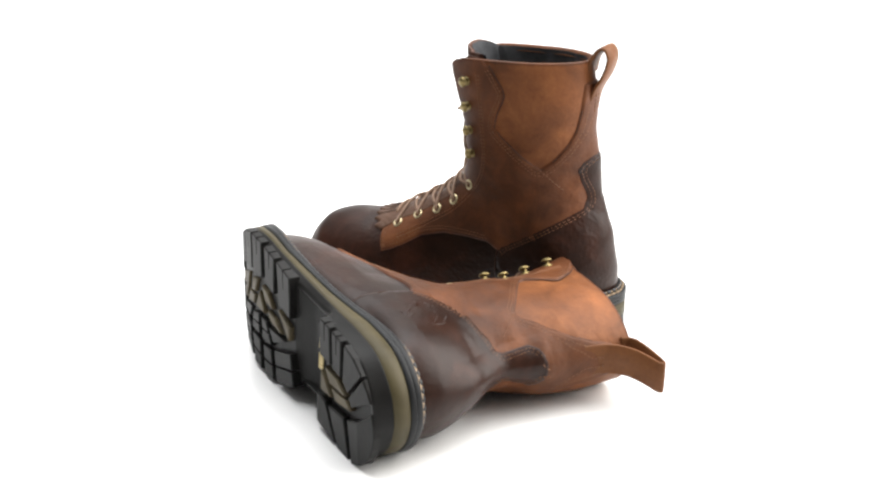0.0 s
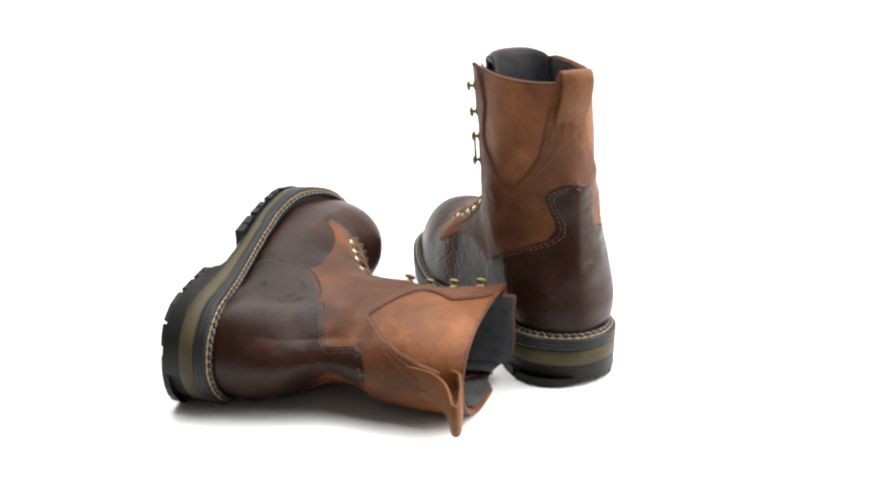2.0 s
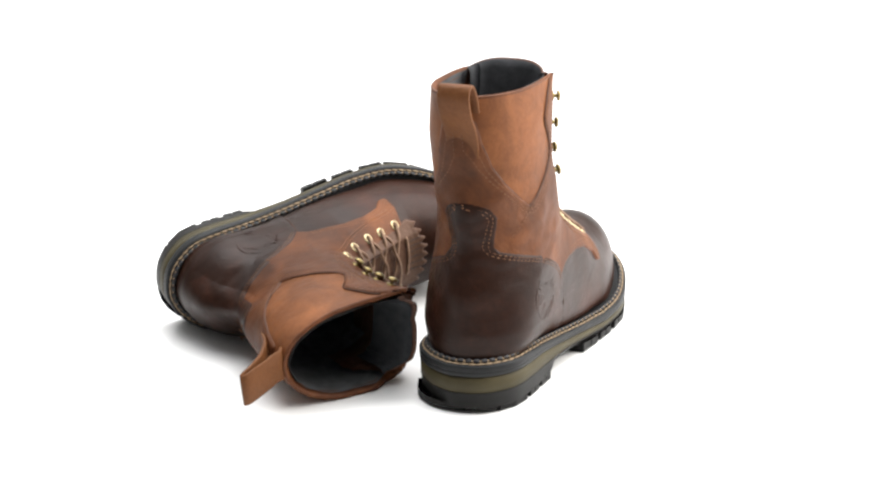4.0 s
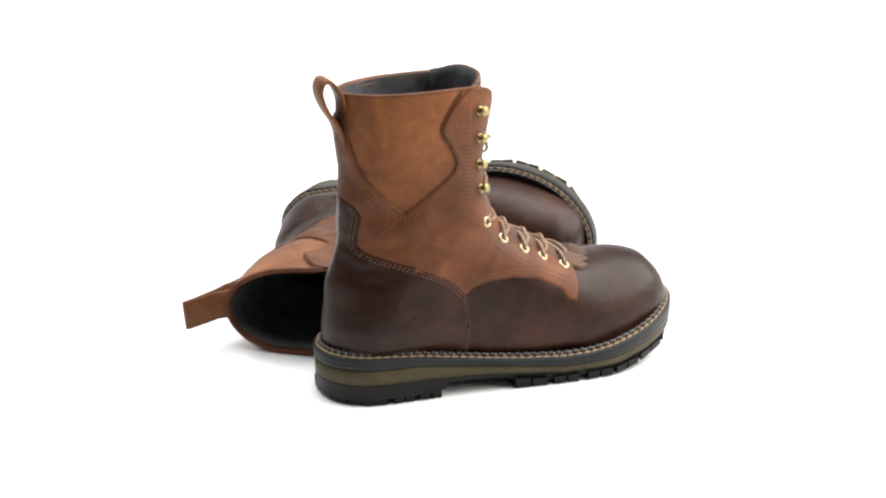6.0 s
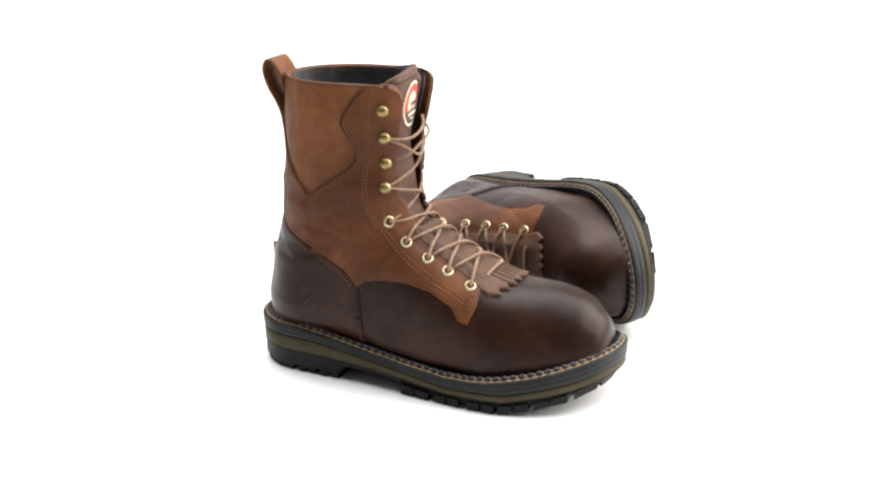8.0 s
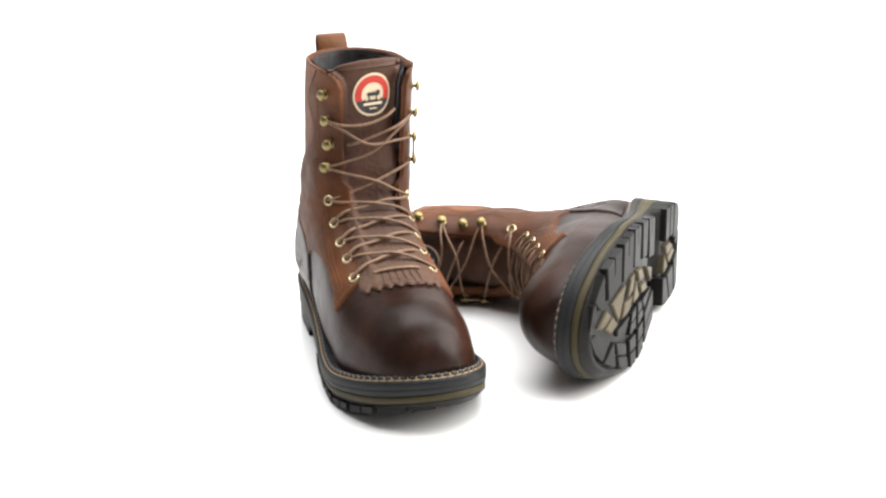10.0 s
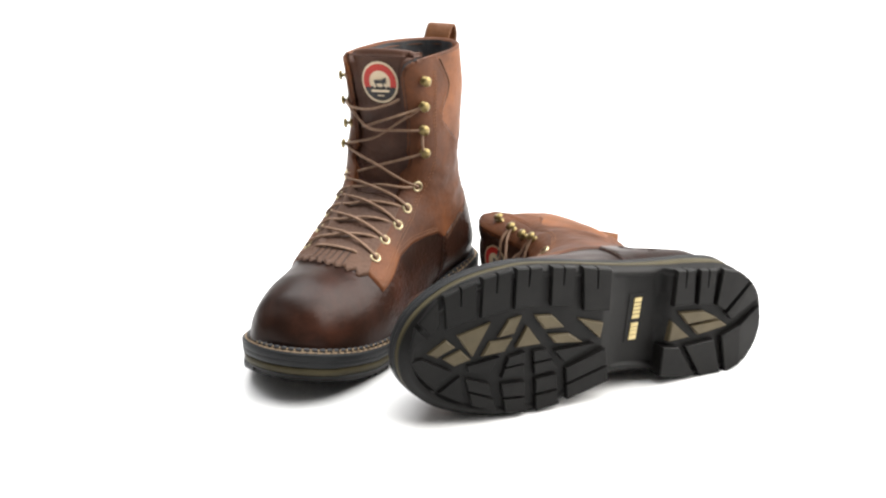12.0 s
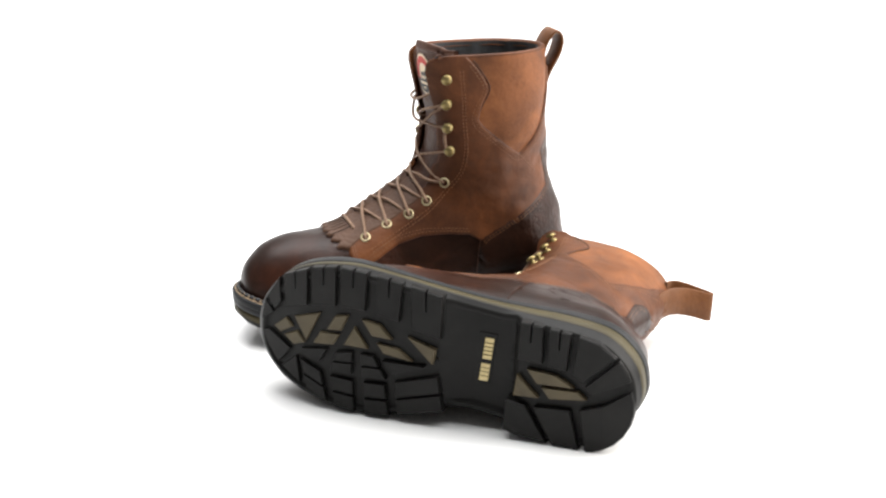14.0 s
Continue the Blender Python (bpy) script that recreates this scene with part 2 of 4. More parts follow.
def upper_grid():
    """The upper's skin: points (NS, NP, 3), and normals."""
    rows = np.array(upper_sections())
    step = np.linalg.norm(np.diff((rows[:, :2] + rows[:, 2:4]) / 2, axis=0), axis=1) + 1.0
    run = np.concatenate([[0], np.cumsum(step)])
    idx = np.interp(np.linspace(0, run[-1], NS), run, np.arange(len(rows)))
    p = np.vstack([2 * rows[0] - rows[1], rows, 2 * rows[-1] - rows[-2]])
    i = np.clip(idx.astype(int), 0, len(rows) - 2)
    f = (idx - i)[:, None]
    a, b, c, d = p[i], p[i + 1], p[i + 2], p[i + 3]
    r = 0.5 * (2 * b + (c - a) * f + (2 * a - 5 * b + 4 * c - d) * f**2 + (3 * b - a - 3 * c + d) * f**3)
    phi = np.linspace(0, 2 * np.pi, NP, endpoint=False)
    co, si = np.cos(phi), np.sin(phi)
    top, bot = r[:, None, 0:2], r[:, None, 2:4]
    yo, yi, lv, pt, pb = (r[:, k, None] for k in range(4, 9))
    ce = bot + (top - bot) * lv[..., None]
    yc = (yo + yi) / 2
    up = co[None] >= 0
    power = np.where(up, pt, pb)
    h = np.abs(co)[None] ** (2 / power)
    w = np.abs(si)[None] ** (2 / power)
    xz = np.where(up[..., None], ce + (top - ce) * h[..., None], ce + (bot - ce) * h[..., None])
    y = yc + np.where(si[None] >= 0, yo - yc, yi - yc) * w
    g = np.stack([xz[..., 0], y, xz[..., 1]], -1)
    du = np.gradient(g, axis=0)
    dv = np.roll(g, -1, 1) - np.roll(g, 1, 1)
    n = np.cross(dv, du)
    n /= np.linalg.norm(n, axis=-1, keepdims=True) + 1e-9
    mid = g.mean(1, keepdims=True)
    if np.mean(np.sum(n * (g - mid), -1)) < 0:
        n = -n
    return g, n


GRID, NORM = upper_grid()


def wrinkles():
    """Soft folds of worn leather, deepest round the ankle."""
    p = GRID.reshape(-1, 3)
    soft = np.array([noise.noise((x / 34, y / 34, z / 20)) + 0.45 * noise.noise((x / 15 + 9, y / 15, z / 8)) for x, y, z in p])
    ankle = np.exp(-(((p[:, 2] - 140) / 38) ** 2)) * np.clip((135 - p[:, 0]) / 50, 0, 1)
    dent = -1.6 * np.exp(-(((p[:, 2] - 190) / 17) ** 2)) * np.clip((42 - p[:, 0]) / 14, 0, 1)
    hollow = -2.0 * np.exp(-(((p[:, 2] - 122) / 18) ** 2)) * np.clip((45 - p[:, 0]) / 25, 0, 1) - 4.6 * np.exp(-(((p[:, 2] - 142) / 27) ** 2)) * np.clip((p[:, 1] + 6) / 20, 0, 1) * np.clip((82 - p[:, 0]) / 35, 0, 1)
    puffed = 0.8 * np.exp(-(((p[:, 2] - 212) / 22) ** 2)) * np.clip((p[:, 1] - 16) / 22, 0, 1) * np.clip((100 - p[:, 0]) / 35, 0, 1) * np.clip((p[:, 0] - 30) / 14, 0, 1)
    tuck = -3.2 * np.clip((66 - p[:, 2]) / 20, 0, 1) * np.clip((130 - p[:, 0]) / 30, 0, 1) * (0.4 + 0.6 * np.clip(np.abs(p[:, 1]) / 25, 0, 1))
    shape = (dent + hollow + puffed + tuck).reshape(NS, NP)
    return shape + ((0.30 + 1.7 * ankle) * soft * np.clip((p[:, 2] - 45) / 25, 0, 1)).reshape(NS, NP)


GRID = GRID + NORM * wrinkles()[..., None]
I_, J_ = np.meshgrid(np.arange(NS - 1), np.arange(NP), indexing="ij")
QUADS = np.stack([I_ * NP + J_, I_ * NP + (J_ + 1) % NP, (I_ + 1) * NP + (J_ + 1) % NP, (I_ + 1) * NP + J_], -1).reshape(-1, 4)
FLATG, FLATN = GRID.reshape(-1, 3), NORM.reshape(-1, 3)
XZ = FLATG[:, [0, 2]]

# seams in side view
COUNTER = [(-10, 20), (-10, 170), (24, 170), (33, 163), (37, 156), (35, 145), (33, 133), (36, 129), (50, 124), (69, 118), (84, 111), (97, 104), (105, 97), (110, 90), (112, 74), (113, 50), (113, 20)]
COUNTER_IN = [(-10, 20), (-10, 170), (24, 170), (33, 163), (37, 156), (35, 145), (31, 132), (32, 123), (45, 115.5), (58, 108.5), (71, 101.5), (84, 94.5), (96, 88), (100, 82), (102, 66), (103, 46), (103, 20)]
LOWER = [(160, 262), (160, 150), (226, 112), (216, 99), (216, 83), (212, 71), (205, 73), (192, 83), (174, 93), (152, 98), (130, 97.5), (118, 95), (109, 89), (80, 80), (20, 80), (-10, 118)]
QUARTER = [(-10, 230), (30, 230), (32, 212), (36, 195), (43, 181), (53, 169), (65, 158.5), (78, 167), (95, 178.5), (106, 187), (109, 194), (104, 207), (97, 220), (105, 235), (116, 248), (118, 262)] + [(x - 6 if x > 195 and z < 115 else x, z) for x, z in LOWER]
QUARTER_IN = [(-10, 230), (30, 230), (32, 208), (35.5, 191), (41, 179), (50, 167.5), (62, 158.5), (72, 166), (84, 176), (96, 187), (101, 194), (98, 205), (91, 221), (97, 234), (105, 246), (108, 262)] + [(x - 9 if 100 < x < 120 else x, z - 4 if 100 < x < 200 else z - 2 if 70 < x < 100 else z) for x, z in LOWER]


FACING_OUT = [(119, 238), (117, 215), (116, 190), (115, 168), (119, 150), (130, 134), (147, 117), (166, 104), (186, 93), (203, 84)]
FACING_IN = [(114, 238), (112, 215), (111, 190), (110, 168), (114, 148), (126, 131), (143, 114), (162, 102), (182, 91), (200, 82)]


def opening(z):
    """Half the gap between the facings."""
    return np.interp(z, [60, 96, 110, 150, 156, 163, 170, 236, 244, 248, 251], [20, 21, 21, 21, 25, 25, 21, 22.5, 25.0, 29.0, 36])


FRONT = FLATG[:, 0] > 80
WIDER = np.interp(FLATG[:, 2], [150, 175], [0, 1]) * np.where(FLATG[:, 1] > 2, 6.0, 2.5)
GAP = np.where(FRONT, np.abs(FLATG[:, 1] - 2.0) - opening(FLATG[:, 2]) - WIDER, 9.0)
D_COUNTER = np.where(FLATG[:, 1] < 2, signed(XZ, COUNTER), signed(XZ, COUNTER_IN))
D_QUARTER = np.minimum(np.where(FLATG[:, 1] < 2, signed(XZ, QUARTER), signed(XZ, QUARTER_IN)), GAP)
D_VAMP = np.minimum(FLATG[:, 0] - 95, np.where(FLATG[:, 0] < 196, 104.0 - FLATG[:, 2], 9.0))
D_SHAFT = np.minimum(FLATG[:, 2] - 140.0, GAP)
# the facings' upper ends stand off the tongue
FLARE = 7.0 * np.clip((FLATG[:, 2] - 195) / 55, 0, 1) * np.clip((GAP + 5) / 6, 0, 1) * np.clip(1 - GAP / 18, 0, 1)
FLATG = FLATG + np.column_stack([np.where(FRONT, FLARE, 0.0), 0 * FLARE, 0 * FLARE])
# the outer facing's lip curls up over the instep
LIP = 5.0 * np.clip((GAP + 5) / 6, 0, 1) * np.clip(1 - GAP / 12, 0, 1) ** 1.4 * np.interp(FLATG[:, 2], [95, 106, 150, 170], [0, 1, 1, 0]) * (FRONT & (FLATG[:, 1] < 2))
FLATG = FLATG + np.column_stack([0.5 * LIP, 0 * LIP, 0.85 * LIP])
TOPSIDE = np.broadcast_to(np.cos(np.linspace(0, 2 * np.pi, NP, endpoint=False)) > 0.05, (NS, NP)).ravel()


def panel(name, dist, lift, base, material, parent, flip, keep=None, label=""):
    """A leather panel: the skin where dist > 0, raised by lift, its cut edge dipping under."""
    d = np.asarray(dist)
    rise = base + lift * np.clip((d + 0.7) / 1.1, -0.6, 1.0)
    pts = FLATG + FLATN * rise[:, None]
    ok = (d > -1.9)
    if keep is not None:
        ok &= keep
    f = QUADS[ok[QUADS].all(1)]
    return attach(name, boot_mesh(name, pts, f, flip), MAT["brown_smooth" if flip and material == "brown" else material], parent, label)


def folded(p):
    """On the boot that lies down the shaft has sunk a little, and its upper facing is folded forward and out."""
    p = np.atleast_2d(p)
    k = np.clip((p[:, 2] - 0.195) / 0.055, 0, 1.3) ** 1.4 * np.clip((p[:, 0] - 0.112) / 0.025, 0, 1) * np.clip((-0.012 - p[:, 1]) / 0.010, 0, 1)
    pinch = 0.011 * np.exp(-(((p[:, 2] - 0.13) / 0.03) ** 2)) * np.clip((0.08 - p[:, 0]) / 0.06, 0, 1)
    sag = 0.013 * np.clip((p[:, 2] - 0.045) / 0.06, 0, 1) * (1 - 0.75 * np.clip((p[:, 2] - 0.13) / 0.06, 0, 1)) * np.clip(-p[:, 1] / 0.03, 0, 1) * np.exp(-(((p[:, 0] - 0.055) / 0.058) ** 2)) * (1 - np.clip(k, 0, 1))
    lift = 0.009 * np.exp(-(((p[:, 2] - 0.125) / 0.032) ** 2)) * np.clip(p[:, 1] / 0.03, 0, 1) * np.clip((0.13 - p[:, 0]) / 0.06, 0, 1)
    flat = np.clip((p[:, 0] - 0.11) / 0.04, 0, 1) * np.clip((0.27 - p[:, 0]) / 0.05, 0, 1) * np.clip((p[:, 2] - 0.065) / 0.03, 0, 1) * np.clip((0.165 - p[:, 2]) / 0.025, 0, 1)
    under = np.clip((p[:, 2] - 0.205) / 0.03, 0, 1) * np.clip((p[:, 0] - 0.105) / 0.015, 0, 1) * np.clip((p[:, 1] - 0.022) / 0.010, 0, 1)
    return np.column_stack([0.005 * k - 0.004 * under + pinch + 0.002 * flat, sag - lift - 0.004 * k + 0.004 * flat * np.clip(-p[:, 1] / 0.03, 0, 1), 0.006 * k - 0.055 * np.clip(p[:, 2] - 0.12, 0, 1) - 0.0065 * flat - 0.008 * under])


def boot_mesh(name, pts, faces, flip, smooth=True):
    """Millimetres of the right boot to a mesh in metres; flip mirrors it for the left boot."""
    pts = np.array(pts, float) / 1000.0
    faces = np.asarray(faces)
    if flip:
        pts = pts + folded(pts)
        pts[:, 1] *= -1
        faces = faces[:, ::-1]
    return np_mesh(name, pts, faces, smooth)


def sole_ring(grow, n=220):
    ring = closed_curve(SOLE, n)
    t = np.roll(ring, -1, 0) - np.roll(ring, 1, 0)
    nor = np.stack([t[:, 1], -t[:, 0]], 1)
    nor /= np.linalg.norm(nor, axis=1)[:, None]
    if np.mean(np.sum(nor * (ring - ring.mean(0)), 1)) < 0:
        nor = -nor
    grow = grow(ring[:, :1]) if callable(grow) else grow
    return ring + nor * grow, nor


def sole_layer(name, steps, material, parent, flip, n=220, label=""):
    """A layer of the sole: steps of (grow, height function) from below to above, closed by caps."""
    rings = []
    for grow, zf in steps:
        r, _ = sole_ring(grow, n)
        rings.append(np.column_stack([r, zf(r[:, 0])]))
    k = len(rings)
    caps = []
    for r, (grow, zf) in ((rings[0], steps[0]), (rings[-1], steps[-1])):
        c = np.array([155.0, -4.0])
        inner = []
        for s in np.linspace(0.97, 0.02, 44 if name == "outsole" and zf is steps[0][1] else 8):
            xy = c + (r[:, :2] - c) * s
            inner.append(np.column_stack([xy, zf(xy[:, 0])]))
        caps.append(inner)
    allr = caps[0][::-1] + rings + caps[1]
    v = np.vstack(allr)
    i, j = np.meshgrid(np.arange(len(allr) - 1), np.arange(n), indexing="ij")
    q = np.stack([i * n + j, i * n + (j + 1) % n, (i + 1) * n + (j + 1) % n, (i + 1) * n + j], -1).reshape(-1, 4)
    return attach(name, boot_mesh(name, v, q[:, ::-1], flip), MAT[material], parent, label)


def surface(targets, cols, mask, lift=0.0, near=6):
    """Points on the skin closest to the targets in the given columns, blended from the nearest ones, and the normals there."""
    base, nor = FLATG[mask], FLATN[mask]
    pts, nrm = [], []
    for t in np.atleast_2d(np.asarray(targets, float)):
        d = ((base[:, cols] - t) ** 2).sum(1)
        k = np.argpartition(d, near)[:near]
        w = 1.0 / (d[k] + 0.02)
        w /= w.sum()
        p, n = w @ base[k], w @ nor[k]
        n /= np.linalg.norm(n)
        p[cols] = t if len(cols) < 3 else p[cols]
        pts.append(p + n * lift)
        nrm.append(n)
    return np.array(pts), np.array(nrm)


OUTER, INNER = FLATG[:, 1] < 0, FLATG[:, 1] > 4
FACE = TOPSIDE & (np.abs(FLATG[:, 1]) < 45)

# khaki inlays and black lugs under the sole: x, y pairs, y to the outer side
INLAYS_FORE = [[276, 16, 251, 25, 264, -1], [297, 2, 284, 13, 277, 7, 290, -1], [286, -2, 273, 5, 265, -3, 277, -8], [237, 26, 226, 28, 232, 15, 245, 13], [251, 10, 233, 12, 239, 2, 257, -1],
               [221, 20, 209, 5, 230, 4], [215, 27, 200, 26, 189, 16, 206, 16], [202, 11, 184, 10, 172, 2, 196, 4], [177, 21, 154, 15, 156, 3]]
INLAYS_HEEL = [[90, 9, 73, -6, 92, -8], [83, 15, 62, 14, 50, 7, 75, 5], [72, 3, 48, 5, 40, 0, 66, -5]]
LUGS_OUTER = [[310, 4, 306, 22, 297, 14], [304, 25, 291, 42, 289, 24, 295, 16], [287, 45, 263, 56, 263, 28, 284, 21], [259, 58, 237, 63.5, 237, 33, 259, 29], [233, 64, 211, 63.5, 212, 34, 233, 33.5],
              [203, 63, 182, 60.5, 184, 31, 202, 33], [176, 60, 150, 56, 150, 24, 173, 27]]
LUGS_INNER = [[268, -8, 243, -2, 251, -15, 267, -13], [236, -3, 222, 0, 222, -19, 241, -20], [215, 0, 204, 0, 193, -17, 213, -20], [197, -2, 162, 0, 188, -12],
              [309, -4, 301, -2, 279, -12, 291, -28, 303, -16], [288, -30, 273, -16, 269, -40, 277, -37], [269, -18, 250, -24, 243, -50, 263, -43], [241, -25, 221, -25, 219, -53, 236, -52],
              [212, -24, 194, -22, 190, -50, 210, -53], [186, -18, 151, -6, 146, -35, 183, -47.5]]
LUGS_HEEL = [[89, 48.5, 72, 47.5, 72, 21, 90, 21], [67, 47, 51, 46, 56, 19, 68, 20], [45, 45.5, 30, 42.5, 17, 35, 44, 13, 52, 18], [15, 33.5, 9, 27, 5, 20, 36, 5, 42, 10], [97, -12, 82, -14, 64, -43, 85, -42, 98, -39],
             [76, -14, 52, -11, 39, -44, 59, -44]]
HEEL_LUG = [45, -9, 25, -2, 4, 13, 1.5, 4, 1, -5, 3, -15, 7, -24, 14, -33, 22, -39, 34, -44.5]



def prism(name, flat, z_low, z_high, material, parent, flip, inset=1.2, label=""):
    """A tread block over a polygon of the sole's plan, its lower edges slightly bevelled. z_low, z_high are functions of x."""
    p = np.array(flat, float).reshape(-1, 2)
    inside = np.clip(1 - (p[:, 1] / 46) ** 2, 0, 1)
    p -= np.column_stack([4.5 * inside * np.exp(-(((p[:, 0] - 48) / 20) ** 2)), 3.2 * inside])
    p[:, 1] *= -1
    area = 0.5 * np.sum(p[:, 0] * np.roll(p[:, 1], -1) - np.roll(p[:, 0], -1) * p[:, 1])
    if area < 0:
        p = p[::-1]
    c = p.mean(0)
    inner = p + (c - p) / (np.linalg.norm(c - p, axis=1)[:, None] + 1e-9) * inset
    n = len(p)
    v = np.vstack([np.column_stack([p, z_high(p[:, 0])]), np.column_stack([p, z_low(p[:, 0]) + 1.0]), np.column_stack([inner, z_low(inner[:, 0])])])
    bm = bmesh.new()
    vs = [bm.verts.new((x / 1000, (-y if flip else y) / 1000, z / 1000)) for x, y, z in v]
    for r in (0, n):
        for k in range(n):
            bm.faces.new((vs[r + k], vs[r + (k + 1) % n], vs[r + n + (k + 1) % n], vs[r + n + k]))
    bm.faces.new(vs[2 * n:])
    bmesh.ops.recalc_face_normals(bm, faces=bm.faces)
    return part(name, bm, MAT[material], parent, label)


def notched(flat):
    """The block with a slot cut in from the middle of its first edge."""
    p = np.array(flat, float).reshape(-1, 2)
    m, far = (p[0] + p[1]) / 2, (p[2] + p[3]) / 2
    e = (p[1] - p[0]) / np.linalg.norm(p[1] - p[0]) * 0.9
    deep = m + (far - m) * 0.52
    return np.vstack([p[:1], [m - e], [deep - e * 0.8], [deep + e * 0.8], [m + e], p[1:]]).ravel().tolist()


def sliced(flat):
    """Two blocks for one, parted by a narrow cut along the sole."""
    a, b, c, d = np.array(flat, float).reshape(-1, 2)
    f, g = 0.46, 0.53
    return [np.array([a, b, b + (c - b) * f, a + (d - a) * f]).ravel().tolist(), np.array([a + (d - a) * g, b + (c - b) * g, c, d]).ravel().tolist()]


def add_tread(outsole, flip):
    plate = lambda x: plate_z(x) + 0.8
    deep = lambda x: plate_z(x) + 2.8
    for flat in INLAYS_FORE + INLAYS_HEEL:
        prism("inlay", flat, lambda x: floor_z(x) + 0.8, plate, "khaki", outsole, flip, label="khaki rubber tread inlay")
    for k, flat in enumerate(LUGS_OUTER):
        prism("lug", notched(flat) if k > 1 else flat, floor_z, deep, "rubber", outsole, flip, 0.9)
    for k, flat in enumerate(LUGS_INNER):
        for piece in (sliced(flat) if k in (1, 2, 6, 7, 8, 9) else [flat]):
            prism("lug", piece, floor_z, deep, "rubber", outsole, flip, 0.7)
    for k, flat in enumerate(LUGS_HEEL):
        prism("lug", notched(flat) if k < 2 else flat, floor_z, deep, "rubber", outsole, flip, 0.9)
    prism("lug", HEEL_LUG, floor_z, deep, "rubber", outsole, flip, 0.9)
    # name plate: raised border and worn yellow lettering, as bars
    prism("name_plate", [124, 31, 110, 31, 114, -9, 127, -9], lambda x: plate_z(x) - 0.6, plate, "rubber", outsole, flip, 0.5)
    for k, (a, b) in enumerate(((-6.5, -2.8), (-2.2, 0.6), (1.2, 3.8), (4.4, 7.4), (11.0, 14.0), (14.8, 17.2), (17.9, 20.2), (20.9, 23.2), (23.9, 27.2))):
        s0, s1 = 0.1 * a, 0.1 * b
        prism("letter_bar", [122 - s0, a, 115 - s0, a, 115 - s1, b, 122 - s1, b], lambda x: plate_z(x) - 1.4, plate, "yellow", outsole, flip, 0.2)


def plate_z(x):
    """Underside of the outsole between the lugs."""
    return np.interp(x, [0, 89, 93, 96, 110, 128, 142, 152, 180, 240, 270, 300, 320], [10.5, 10.5, 13, 19.5, 19.5, 18.5, 14, 10.5, 9, 10, 15, 24, 31])


def sole_low(x):
    """Top of the outsole, where the olive stripe begins."""
    return np.interp(x, [0, 70, 120, 190, 240, 290, 320], [23.0, 22.5, 20.4, 15.0, 15.4, 25.4, 34.0])


def add_sole(boot, flip):
    mid = lambda x: np.interp(x, [0, 70, 120, 190, 240, 290, 320], [36.5, 35.0, 28.2, 20.4, 21.6, 32.0, 40.2])
    up = lambda f, d: (lambda x: f(x) + d)
    rim = lambda x: np.minimum(plate_z(x), sole_low(x) - 5.2) - np.interp(x, [86, 93, 152, 160, 280, 300], [1.5, 0.0, 0.0, 1.2, 1.2, 0.8])
    inset = lambda g: (lambda x: g - np.interp(x, [96, 104, 235, 275, 300], [-2.0, 0.0, 0.0, 1.2, 2.0]))
    outsole = sole_layer("outsole", [(inset(-8.0), plate_z), (inset(-7.2), rim), (inset(-5.0), rim), (inset(-3.5), up(rim, 0.5)), (inset(-2.5), up(rim, 1.8)), (-0.6, up(sole_low, -0.8)), (0.2, sole_low), (-1.0, up(sole_low, 0.4))], "rubber", boot, flip, label="black lugged rubber outsole")
    add_tread(outsole, flip)
    sole_layer("midsole", [(-1.0, sole_low), (0.0, up(sole_low, 0.6)), (0.3, up(mid, -0.6)), (-0.8, mid)], "olive", boot, flip, label="olive rubber midsole stripe")
    third = lambda x: mid(x) * 0.55 + welt_z(x) * 0.45
    sole_layer("rand", [(-0.8, mid), (0.7, up(mid, 0.7)), (0.9, up(third, -0.3)), (0.75, third)], "sidewall", boot, flip, label="black rubber rand")
    welt = sole_layer("welt", [(0.7, third), (0.85, up(third, 0.3)), (0.9, up(welt_z, -1.6)), (0.2, up(welt_z, -0.5)), (-1.2, up(welt_z, -0.2)), (-8.5, up(welt_z, 0.3)), (-18.0, up(welt_z, 0.3))], "sidewall", boot, flip, label="black leather welt with tan stitches")
    add_welt_stitches(welt, flip)


def lozenge(name, length, wide, high, material):
    """A stitch: a short rounded grain along x."""
    t = np.linspace(-1, 1, 7)
    path = np.column_stack([t * length / 2, 0 * t, high * 0.35 * (1 - t**2)])
    v, q = tube(path, 1.0, 6)
    ring = np.repeat(np.sqrt(np.clip(1.02 - t**2, 0.04, 1)), 6)
    cen = np.repeat(path, 6, 0)
    v = cen + (v - cen) * ring[:, None] * np.array([1, wide, high])
    me = np_mesh(name, v / 1000, q)
    me.materials.append(MAT[material])
    return me


STITCH_TAN = lozenge("welt_stitch", 6.7, 0.62, 0.7, "thread")
STITCH_BLACK = lozenge("welt_cord", 6.6, 1.6, 1.6, "black_thread")
# pale grains between the cords: cream thread and painted light glints in one
STITCH_GLINT = lozenge("cord_thread_glint", 1.5, 0.8, 1.1, "thread")


